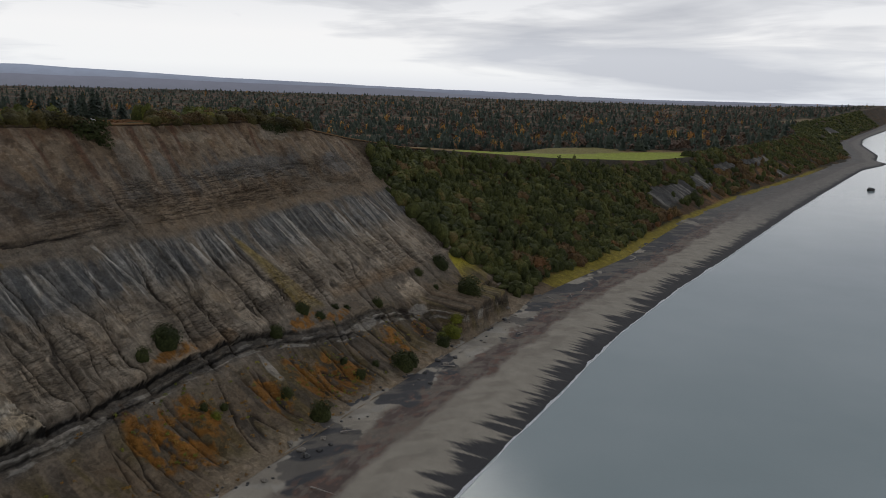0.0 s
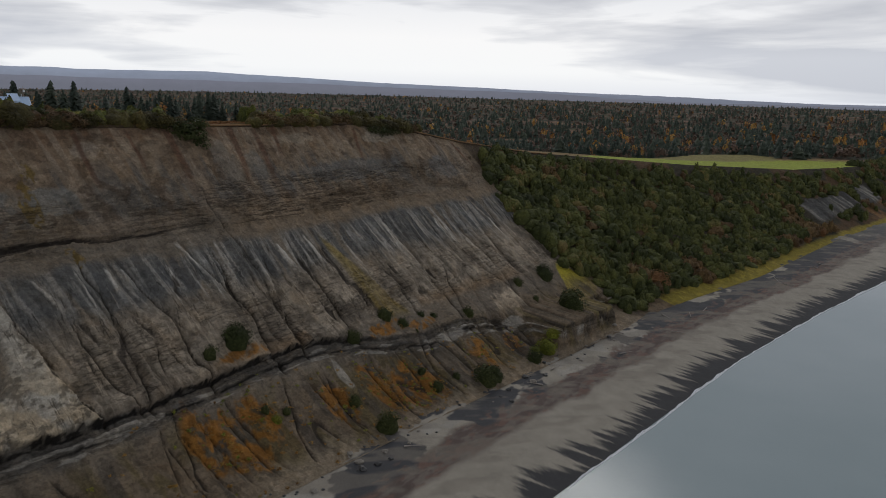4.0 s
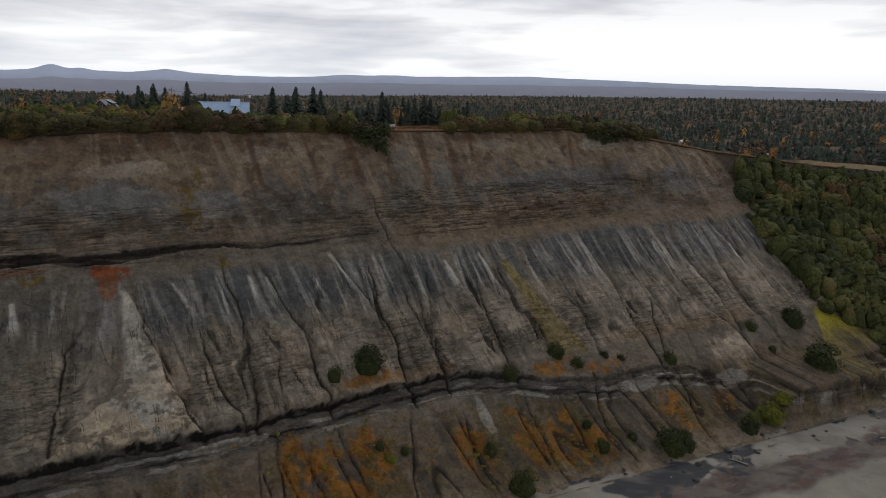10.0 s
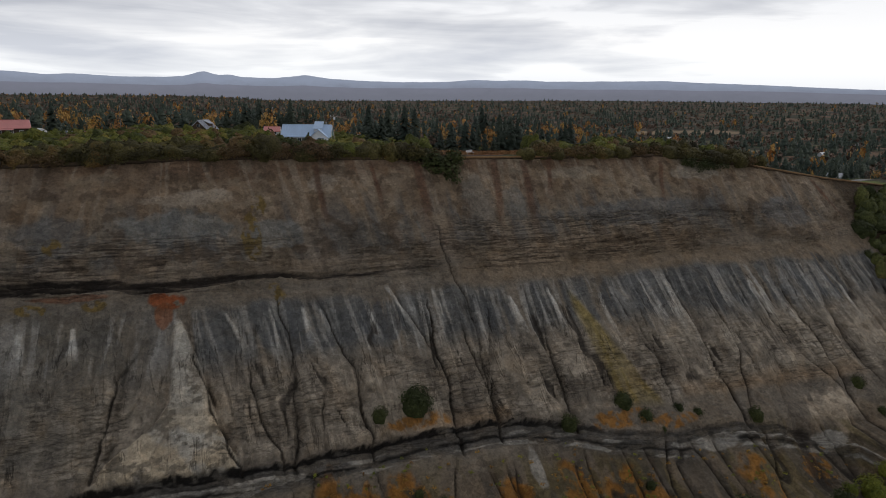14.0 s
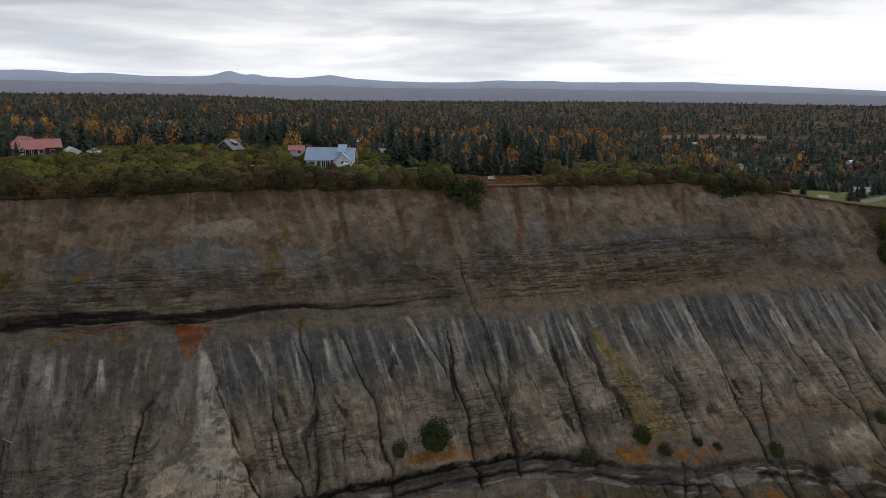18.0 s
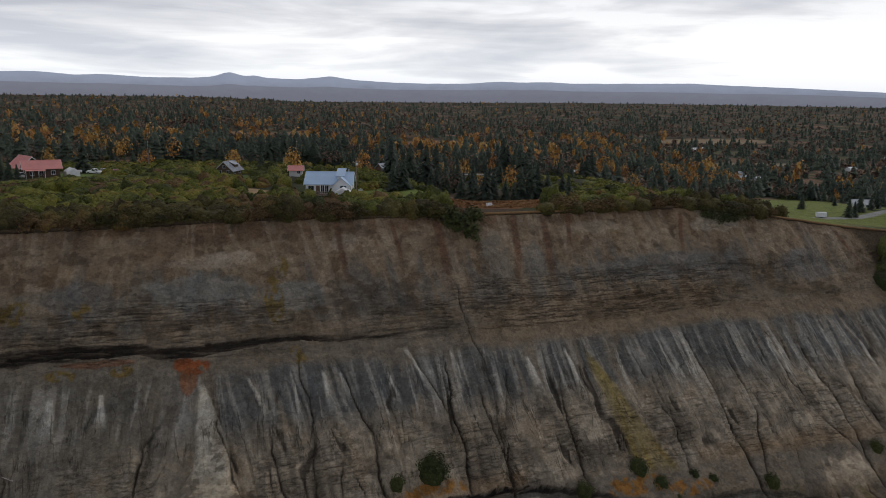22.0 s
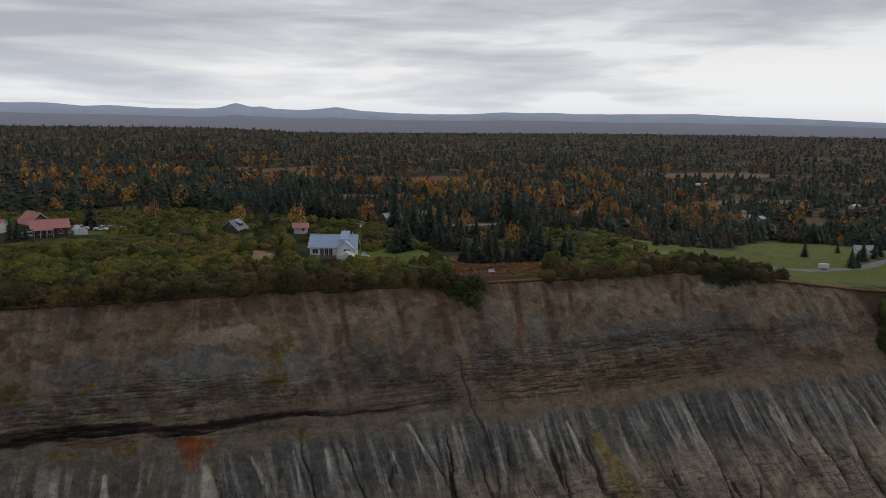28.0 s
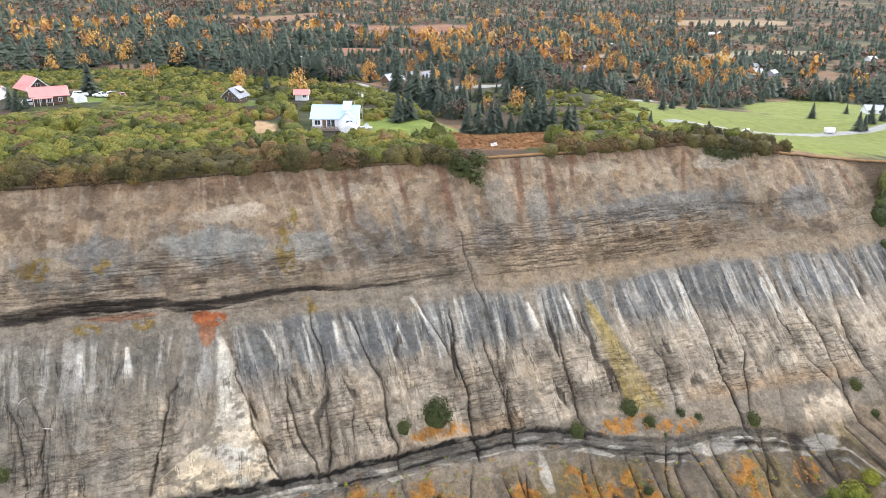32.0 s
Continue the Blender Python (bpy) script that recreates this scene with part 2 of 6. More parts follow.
def soil_build(n):
    """Sediment: grit, clods and stains, streaks that run down the rilled part, cracks and ledges along the beds with
    painted shade and light.
    """
    where = position(n)
    attribute = n("Attribute", {"attribute_name": "soil"}).outputs
    soil, bedded = attribute["Color"], attribute["Alpha"]
    level = n.math("DIVIDE", n("SeparateXYZ", Vector=where).outputs[2], 60.0)
    grit, clods, grains = n.noise(where, 2.0, 9, 0.72), n.noise(where, 0.33, 6, 0.65), n.noise(where, 5.5, 4, 0.7)
    tone = n.mix(1.0, soil, n.ramp(grit, [(0.32, 0.70), (0.5, 1.0), (0.68, 1.28)]), "MULTIPLY")
    tone = n.mix(1.0, tone, n.ramp(clods, [(0.34, 0.82), (0.66, 1.16)]), "MULTIPLY")
    bent = n("VectorMath", {"operation": "ADD"}, i0=n("Mapping", None, Vector=where, Scale=(0.75, 0.75, 1.35)).outputs[0], i1=n("VectorMath", {"operation": "SCALE"}, i0=n("TexNoise", None, Vector=where, Scale=0.9, Detail=3.0).outputs[1], Scale=1.5).outputs[0]).outputs[0]
    chip = n("SeparateXYZ", Vector=n("TexVoronoi", None, Vector=bent, Scale=1.0).outputs["Color"]).outputs[0]
    tone = n.mix(1.0, tone, n.ramp(chip, [(0.0, 0.80), (0.5, 1.0), (1.0, 1.18)]), "MULTIPLY")
    hue = n.ramp(n.noise(where, 0.21, 7, 0.68, 0.8), [(0.36, (0.97, 0.99, 1.02)), (0.5, (1, 1, 1)), (0.62, (1.04, 0.995, 0.94)), (0.74, (1.07, 0.985, 0.88))])
    tone = n.mix(1.0, tone, hue, "MULTIPLY")
    # soft streaks down the slope
    falls = n("Mapping", None, Vector=where, Scale=(0.62, 0.05, 0.05)).outputs[0]
    streaks = n.noise(falls, 1.0, 6, 0.6, 0.5)
    rilled = n.ramp(level, [(0.24, 0.3), (0.30, 0.8), (0.54, 0.8), (0.62, 0.5), (0.9, 0.5)])
    tone = n.mix(rilled, tone, n.mix(1.0, tone, n.ramp(streaks, [(0.36, 0.82), (0.46, 0.97), (0.54, 1.03), (0.66, 1.14)]), "MULTIPLY"))
    # thin rills that wander down it, shade painted in; ridges beside them painted lit
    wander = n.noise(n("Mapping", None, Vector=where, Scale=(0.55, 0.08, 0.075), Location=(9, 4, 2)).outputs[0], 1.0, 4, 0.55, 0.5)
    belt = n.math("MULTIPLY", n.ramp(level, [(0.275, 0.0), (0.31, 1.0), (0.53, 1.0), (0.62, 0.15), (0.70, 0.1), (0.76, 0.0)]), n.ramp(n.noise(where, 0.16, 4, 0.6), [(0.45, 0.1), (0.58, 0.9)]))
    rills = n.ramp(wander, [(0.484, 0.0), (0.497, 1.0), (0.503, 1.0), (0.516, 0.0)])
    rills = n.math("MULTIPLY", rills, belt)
    crest_light = n.math("MULTIPLY", n.ramp(wander, [(0.525, 0.0), (0.55, 0.8), (0.60, 0.0)]), belt)
    tone = n.mix(crest_light, tone, n.mix(1.0, tone, (1.32, 1.31, 1.29), "MULTIPLY"))
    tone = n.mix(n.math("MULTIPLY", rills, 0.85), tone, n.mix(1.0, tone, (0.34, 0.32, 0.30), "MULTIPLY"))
    # cracks under the ledges; their shade and the ledges' light are in the colour
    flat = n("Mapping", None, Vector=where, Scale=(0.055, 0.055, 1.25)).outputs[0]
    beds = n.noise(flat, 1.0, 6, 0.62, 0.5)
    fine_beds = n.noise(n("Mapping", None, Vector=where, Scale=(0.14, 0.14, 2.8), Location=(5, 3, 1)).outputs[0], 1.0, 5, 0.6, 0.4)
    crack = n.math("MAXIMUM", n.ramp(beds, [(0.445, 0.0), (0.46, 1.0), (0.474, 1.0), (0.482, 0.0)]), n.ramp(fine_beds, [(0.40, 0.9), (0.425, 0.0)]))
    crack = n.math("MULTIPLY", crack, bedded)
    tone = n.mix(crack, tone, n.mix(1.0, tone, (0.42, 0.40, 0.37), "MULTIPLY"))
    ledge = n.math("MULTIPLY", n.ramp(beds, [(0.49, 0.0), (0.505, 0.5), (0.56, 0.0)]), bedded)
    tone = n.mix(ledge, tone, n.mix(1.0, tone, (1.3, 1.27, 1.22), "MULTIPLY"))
    specks = n.ramp(grains, [(0.28, 0.6), (0.34, 0.0)])
    tone = n.mix(specks, tone, n.mix(1.0, tone, (0.42, 0.38, 0.34), "MULTIPLY"))
    height = n.math("ADD", grit, n.math("ADD", n.math("MULTIPLY", clods, 1.2), n.math("ADD", n.math("MULTIPLY", streaks, 0.6), n.math("MULTIPLY", chip, 0.25))))
    height = n.math("SUBTRACT", n.math("ADD", height, n.math("MULTIPLY", beds, 0.5)), n.math("ADD", n.math("MULTIPLY", crack, 0.5), n.math("MULTIPLY", rills, 0.5)))
    return tone, {"Normal": bump(n, height, 0.9, 0.5), "Specular_IOR_Level": 0.2}


def leaf_material(name, stops, island=True, roughness=0.75, speckle=0.5):
    def build(n):
        pick = n("NewGeometry").outputs["Random Per Island"] if island else n("ObjectInfo").outputs["Random"]
        drift = n.noise(position(n), 0.09, 5, 0.65)
        tint = n("Attribute", {"attribute_name": "tint"}).outputs["Fac"]
        own = n.math("ADD", n.math("MULTIPLY", pick, 0.26), n.math("MULTIPLY", tint, 0.32))
        mixed = n.math("ADD", own, n.math("MULTIPLY", n.math("SUBTRACT", drift, 0.36), 1.9), True)
        tone = n.ramp(mixed, stops)
        fine = n.noise(position(n), 2.5, 4, 0.7)
        return n.mix(1.0, tone, n.ramp(fine, [(0.32, 1 - speckle), (0.68, 1 + speckle)]), "MULTIPLY"), {"Specular_IOR_Level": 0.15, "Normal": bump(n, fine, 2 * speckle, 0.5)}

    return material(name, build, roughness)


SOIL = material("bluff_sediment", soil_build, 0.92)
SPRUCE = leaf_material("spruce_needles", [(0.0, (0.027, 0.038, 0.030)), (0.5, (0.050, 0.064, 0.047)), (1.0, (0.086, 0.100, 0.066))], speckle=0.28)
GOLD = leaf_material("autumn_leaves", [(0.0, (0.22, 0.11, 0.055)), (0.4, (0.40, 0.19, 0.065)), (0.75, (0.52, 0.31, 0.085)), (1.0, (0.32, 0.21, 0.11))])
ALDER = leaf_material("alder_leaves", [(0.0, (0.024, 0.025, 0.010)), (0.3, (0.052, 0.060, 0.015)), (0.6, (0.118, 0.124, 0.022)), (0.85, (0.19, 0.165, 0.033)), (1.0, (0.19, 0.115, 0.036))])
DARK_ALDER = leaf_material("slope_alder_leaves", [(0.0, (0.028, 0.034, 0.014)), (0.45, (0.060, 0.069, 0.022)), (0.8, (0.120, 0.124, 0.035)), (1.0, (0.18, 0.135, 0.048))])
EDGE_ALDER = leaf_material("edge_alder_leaves", [(0.0, (0.028, 0.024, 0.012)), (0.4, (0.062, 0.052, 0.019)), (0.7, (0.105, 0.088, 0.026)), (1.0, (0.17, 0.095, 0.034))])
RUST = leaf_material("rust_shrub_leaves", [(0.0, (0.075, 0.045, 0.025)), (0.5, (0.125, 0.078, 0.035)), (1.0, (0.19, 0.125, 0.05))])
BARE = leaf_material("bare_twigs", [(0.0, (0.080, 0.058, 0.047)), (0.5, (0.140, 0.095, 0.070)), (1.0, (0.21, 0.138, 0.092))])
TWIG = plain("grey_twigs", (0.12, 0.10, 0.085), 0.9)
BARK = plain("bark", (0.10, 0.08, 0.065), 0.9)


def land_build(n):
    where = position(n)
    soil = n("Attribute", {"attribute_name": "soil"}).outputs["Color"]
    fine, tufts = n.noise(where, 4.0, 6, 0.7), n.noise(where, 0.3, 5, 0.6)
    tone = n.mix(1.0, soil, n.ramp(fine, [(0.28, 0.6), (0.74, 1.4)]), "MULTIPLY")
    tone = n.mix(1.0, tone, n.ramp(tufts, [(0.3, 0.75), (0.7, 1.22)]), "MULTIPLY")
    return tone, {"Normal": bump(n, fine, 0.6, 0.15), "Specular_IOR_Level": 0.15}


LAND = material("grass_and_moss", land_build, 0.95)


def sand_build(n):
    where = position(n)
    soil = n("Attribute", {"attribute_name": "soil"}).outputs["Color"]
    fine, drift = n.noise(where, 6.0, 6, 0.7), n.noise(where, 0.25, 5, 0.6)
    tone = n.mix(1.0, soil, n.ramp(fine, [(0.28, 0.72), (0.74, 1.28)]), "MULTIPLY")
    tone = n.mix(1.0, tone, n.ramp(drift, [(0.3, 0.86), (0.7, 1.12)]), "MULTIPLY")
    return tone, {"Normal": bump(n, fine, 0.4, 0.08), "Specular_IOR_Level": 0.3}


SAND = material("beach_sand", sand_build, 0.85)


def water_build(n):
    where = position(n)
    chop, swell = n.noise(where, 0.9, 5, 0.6), n.noise(where, 0.06, 3)
    silt = n.mix(n.ramp(n.noise(where, 0.012, 4), [(0.35, 0.0), (0.65, 1.0)]), (0.265, 0.322, 0.325), (0.315, 0.368, 0.372))
    height = n.math("ADD", n.math("MULTIPLY", chop, 0.35), swell)
    return silt, {"roughness": 0.12, "IOR": 1.33, "Normal": bump(n, height, 0.13, 0.5)}


WATER = material("silty_sea", water_build)


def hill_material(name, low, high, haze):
    """Wooded hills with kilometres of bright haze put into their colour and glow."""

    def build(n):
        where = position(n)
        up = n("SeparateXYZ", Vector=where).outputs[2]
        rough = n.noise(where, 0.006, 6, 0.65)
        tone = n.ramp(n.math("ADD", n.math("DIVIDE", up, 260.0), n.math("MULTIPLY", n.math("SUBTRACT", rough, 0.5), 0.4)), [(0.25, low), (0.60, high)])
        # the even emission stands in for haze; the hills are no lamp
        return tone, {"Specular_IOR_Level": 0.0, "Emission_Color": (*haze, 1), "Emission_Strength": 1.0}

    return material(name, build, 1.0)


HILL = hill_material("far_hills_haze_painted", (0.13, 0.13, 0.16), (0.30, 0.33, 0.41), (0.125, 0.142, 0.175))
RIDGE = hill_material("near_ridge_haze_painted", (0.115, 0.108, 0.128), (0.19, 0.185, 0.225), (0.112, 0.122, 0.148))

# ---- sea
water = bpy.data.meshes.new("water")
raw_mesh(water, [(-2500, -5000, 0), (5200, -5000, 0), (5200, -40, 0), (-2500, -40, 0)], [(0, 1, 2, 3)])
water.materials.append(WATER)
tagged(new("water", water), "calm grey-green sea under an overcast sky", "water", kind="structure")

# ---- beach
bx = np.concatenate([np.arange(-240, -40, 2.0), np.arange(-40, 150, 0.35), np.arange(150, 300, 0.8), np.geomspace(300, 4900, 220)])
bs = np.linspace(-0.3, 1.12, 150)
X = np.repeat(bx[:, None], len(bs), 1)
S = np.repeat(bs[None], len(bx), 0)
shore, toe = along(SHORE, bx)[:, None], along(TOE, bx)[:, None]
Y = shore + (toe - shore) * S
Z = ground_z(X, np.minimum(Y, toe)) + np.maximum(Y - toe, 0) * 0.1
Z += (fbm(X / 3, Y / 3, 31, 3) - 0.5) * 0.25 * smooth(0.0, 0.3, S)
# the tide's dark tongues reach up from the water line, a band of gravel and weed lies at the foot
tongue = fbm(X / 1.2 + S * 5.5, S * 1.2, 41, 3, 0.5) + 0.25 * (fbm(X / 14, X * 0, 48, 3) - 0.5)
wet = smooth(-0.05, 0.05, (0.15 + (0.44 - 0.2 * smooth(140, 260, X)) * (tongue - 0.44)) - S)
drift = fbm(X / 9, Y / 5, 42, 4) - 0.5
wrack = smooth(0.50, 0.58, S + 0.14 * drift) * (1 - smooth(0.74, 0.84, S + 0.2 * drift))
wrack *= 0.75 + 0.25 * smooth(0.40, 0.52, fbm(X / 4, S * 26, 43, 4, 0.6))
pools = smooth(0.515, 0.55, fbm(X / 13, S * 3.5, 44, 5, 0.55) + 0.16 * smooth(92, 128, X)) * smooth(0.69, 0.72, S + 0.1 * drift)
COL = np.empty((*X.shape, 3))
COL[:] = (0.295, 0.264, 0.212)
for mask, tone in ((wrack, (0.092, 0.066, 0.056)), (pools, (0.050, 0.050, 0.053)), (smooth(0.56, 0.60, fbm(X / 6, S * 6, 45, 5, 0.6)) * smooth(0.74, 0.80, S) * (1 - pools) * (1 - smooth(130, 150, X)), (0.31, 0.285, 0.24)), (smooth(0.56, 0.64, fbm(X / 2, S * 30, 46, 4)) * wrack, (0.14, 0.085, 0.065)), (0.5 * smooth(0.5, 0.62, fbm(X / 5 + S * 6, S * 5, 47, 4)) * smooth(0.28, 0.4, S), (0.19, 0.165, 0.132)), (wet, (0.042, 0.041, 0.042))):
    COL = COL * (1 - mask[..., None]) + np.array(tone) * mask[..., None]
far_sand = (0.75 * smooth(230, 420, X) * smooth(0.06, 0.16, S))[..., None]
COL = COL * (1 - far_sand) + np.array((0.150, 0.140, 0.128)) * far_sand
beach = tagged(grid_mesh("beach", X, Y, Z, SAND, COL), "grey sand beach with dark wet tongues and brown wrack", "beach", kind="structure")

# ---- bluff face: bare layered sediment, cut by rills
# the main gullies, head to foot: x and height at three places, then how strongly they are cut
GULLIES = [(-49.9, 32, -55.2, 27.7, -58.4, 17.5, 0.9), (-44.6, 32, -41.9, 24.1, -38.6, 16.4, 0.9), (-36.5, 32, -35.2, 23.2, -32.3, 16.4, 0.8), (-30.6, 38, -28.6, 29.2, -30.3, 16.0, 0.9), (-23.6, 36.5, -19.4, 26.5, -18.3, 15.5, 1.0), (-4.0, 36, -4.1, 25.3, -4.8, 15.5, 1.0),
    (1.0, 31, 2.8, 22.5, 3.2, 15.8, 1.1), (17.4, 31, 16.3, 23.2, 16.0, 15.6, 0.9), (36.2, 31, 36.8, 24.0, 36.2, 17.0, 0.6), (48.0, 36, 48.9, 26.3, 48.4, 13.6, 1.2), (48.4, 13.6, 50.0, 9.0, 46.5, 4.5, 1.0), (75.3, 33, 74.9, 22.0, 73.1, 10.5, 1.1), (83.6, 30, 81.2, 22.3, 82.2, 13.0, 0.8)]
# the thinner ones between and beside them
SIDE_RILLS = [(-80.5, 31, -77.5, 25.0, -76.1, 20.0, 0.7), (-76.6, 31, -74.0, 25.6, -73.8, 18.5, 0.7), (-71.7, 37, -72.9, 26.0, -73.4, 18.5, 0.6), (-50.4, 28, -54.3, 22.1, -58.2, 18.6, 0.6), (-26.6, 31, -24.6, 25.3, -25.9, 17.0, 0.6), (-14.0, 31, -14.8, 25.0, -15.2, 21.0, 0.5), (-10.8, 36, -7.6, 31.5, -4.6, 26.5, 0.7),
    (0.8, 47, 3.8, 33.0, 3.2, 22.8, 0.7), (7.0, 31, 5.2, 26.0, 3.2, 21.0, 0.6), (55.0, 33, 55.4, 22.7, 50.0, 13.4, 0.8), (66.4, 33, 68.6, 21.8, 73.4, 15.0, 0.7), (60.4, 19, 58.4, 14.5, 56.8, 11.0, 0.5)]
# and those below the lower seam
LOW_RILLS = [(-27.9, 15.0, -29.0, 12.0, -30.4, 6.5, 0.8), (-31.4, 15.0, -32.2, 12.5, -33.4, 7.0, 0.7), (-24.6, 13.5, -25.0, 11.0, -25.8, 7.0, 0.6), (-5.6, 15.5, -8.0, 11.0, -11.0, 5.0, 0.8), (2.8, 14.0, 2.6, 9.0, 2.0, 4.5, 0.8), (-19.4, 15.0, -18.2, 10.0, -16.5, 5.0, 0.7), (16.4, 14.5, 15.4, 9.0, 14.2, 4.0, 0.8), (33.0, 14.5, 28.6, 10.0, 28.6, 4.6, 0.8)]
# narrow pale slabs of washed clay that hang from the shoulder: head, foot, half width at the foot
PALE_SLABS = [(46.9, 34.0, 45.2, 22.5, 0.6), (67.2, 33.0, 67.8, 23.5, 0.9), (73.2, 28.0, 71.4, 20.0, 1.3), (-2.3, 35.5, -1.8, 27.0, 0.7), (12.2, 33.5, 13.2, 27.5, 0.9), (20.3, 34.0, 21.2, 26.5, 0.6), (-11.2, 36.2, -6.2, 27.8, 0.7), (-14.8, 33.5, -13.5, 28.5, 0.7), (-23.0, 34.2, -21.4, 29.8, 0.5), (-26.1, 34.5, -25.0, 28.0, 0.6), (-31.8, 35.0, -30.3, 27.0, 0.5),
    (-68.6, 34.0, -68.6, 28.5, 0.9), (-61.1, 34.0, -61.2, 29.5, 0.9), (90.6, 31.0, 88.0, 20.5, 0.6), (49.3, 32.5, 46.6, 20.5, 0.5), (-38.5, 34.5, -36.0, 29.5, 0.5)]


# where dry scrub colours the foot slope: middle, height and half sizes
SCRUB = ((-26.3, 10.5, 2.0, 4.2), (-21.5, 10.5, 2.2, 2.6), (-15.2, 10.5, 2.6, 2.8), (1.6, 9.0, 2.6, 2.4), (13.0, 8.6, 2.6, 3.8), (21.0, 7.4, 4.6, 3.0), (44.2, 7.4, 2.6, 2.2), (57.0, 7.6, 2.0, 1.6), (-20.5, 7.4, 3.0, 1.6), (-11, 18.6, 4.5, 0.9), (34, 14.6, 4, 0.8), (24, 15.6, 6, 1.0))


def lower_seam(x):
    return np.interp(x, [-120, -80, -60, -46, -30, -20, -9, 1, 8, 16, 22, 33, 46, 57, 65, 80], [13.2, 14.8, 15.8, 16.0, 16.2, 16.5, 17.2, 17.3, 16.9, 15.6, 14.2, 13.2, 13.3, 12.0, 10.4, 9.0]) + 0.5 * (fbm(x / 4, 0 * x, 21, 3) - 0.5)


def upper_seam(x):
    return np.interp(x, [-120, -80, -70, -56, -52, -46, -36, -29, -22, -13, 10], [38.0, 38.3, 39.0, 39.2, 38.4, 38.3, 39.2, 39.1, 38.4, 38.3, 38.6]) + 0.5 * (fbm(x / 6, 0 * x, 22, 3) - 0.5)


def cone_mask(x, z):
    """The pale fan below the rust-red spring: narrow above, wide at the foot."""
    rag = 1.6 * (fbm(x / 2.2, z / 3.5, 50, 4) - 0.5)
    left = np.interp(z, [16, 19, 21.8, 24.6, 34], [-59, -56.3, -50.9, -47.9, -46.3]) + rag
    right = np.interp(z, [16, 17.6, 24, 29.3, 34], [-38.3, -38.9, -41.6, -43.2, -45.2]) + 0.6 * rag
    return smooth(-0.25, 0.5, x - left) * smooth(-0.2, 0.35, right - x) * smooth(15.6, 16.6, z) * (1 - smooth(33, 34.5, z))


def paths(tables, x, z):
    """For each gully: its strength along the way, the distance from its line and how far down one is."""
    for k, (xa, za, xb, zb, xc, zc, strong) in enumerate(tables):
        reach = 5.0
        ia, ib = np.searchsorted(x[:, 0], [min(xa, xb, xc) - reach, max(xa, xb, xc) + reach])
        xs, zs = x[ia:ib], z[ia:ib]
        middle = np.interp(zs, [zc, zb, za], [xc, xb, xa]) + 0.9 * (vnoise(zs / 2.6, k, 8) - 0.5) + 0.35 * (vnoise(zs / 0.8, k, 9) - 0.5)
        f = np.clip((za - zs) / (za - zc), -0.2, 1.2)
        yield slice(ia, ib), strong * smooth(-0.08, 0.3, f) * (1 - smooth(1.0, 1.1, f)), np.abs(xs - middle), np.clip(f, 0, 1), k


def flow(x, z):
    """A coordinate that stays the same down a fall line, so that streaks fan out from it."""
    lean = np.interp(x, [-90, -58, -48, -42, -20, 0, 20, 40, 90], [0.15, -0.25, -0.35, 0.3, 0.22, 0.05, 0.0, 0.02, -0.1])
    return x - lean * (30 - z) + 1.1 * (fbm(x / 6, z / 6, 3, 3) - 0.5)


def slabs_of_clay(x, z):
    """Washed pale slabs and, between them, blue-grey ones on the shoulder."""
    pale = np.zeros_like(x)
    for k, (xa, za, xb, zb, half) in enumerate(PALE_SLABS):
        here = slice(*np.searchsorted(x[:, 0], [min(xa, xb) - 3, max(xa, xb) + 3]))
        xs, zs = x[here], z[here]
        f = (za - zs) / (za - zb)
        middle = xa + (xb - xa) * f + 0.7 * (fbm(xs / 1.5, zs / 3, 130 + k, 3) - 0.5)
        wide = 1.5 * half * (0.3 + 0.7 * np.clip(f, 0, 1)) * (0.6 + 0.8 * fbm(xs / 2, zs / 1.6, 131, 3))
        pale[here] = np.maximum(pale[here], (1 - smooth(0.55, 1.2, np.abs(xs - middle) / wide)) * smooth(0.0, 0.1, f) * (1 - smooth(0.4, 1.05, f)))
    grain = fbm(x / 0.55, z / 7, 133, 3)
    # more of them, unnamed, all along the shoulder
    u = flow(x, z)
    more = smooth(0.60, 0.70, fbm(u / 1.5, z / 22, 134, 4)) * smooth(25.5, 28.5, z) * (1 - smooth(32, 35.5, z + 3 * (fbm(u / 2, z * 0, 135, 2) - 0.5))) * smooth(-60, -40, x)
    return np.maximum(pale, 0.6 * more) * (0.6 + 0.4 * smooth(0.42, 0.56, grain))


def patch(x, z, cx, cz, rx, rz, seed):
    d = ((x - cx) / rx) ** 2 + ((z - cz) / rz) ** 2 + 1.3 * (fbm(x / 1.6, z / 1.6, seed, 3) - 0.5)
    return 1 - smooth(0.6, 1.15, d)


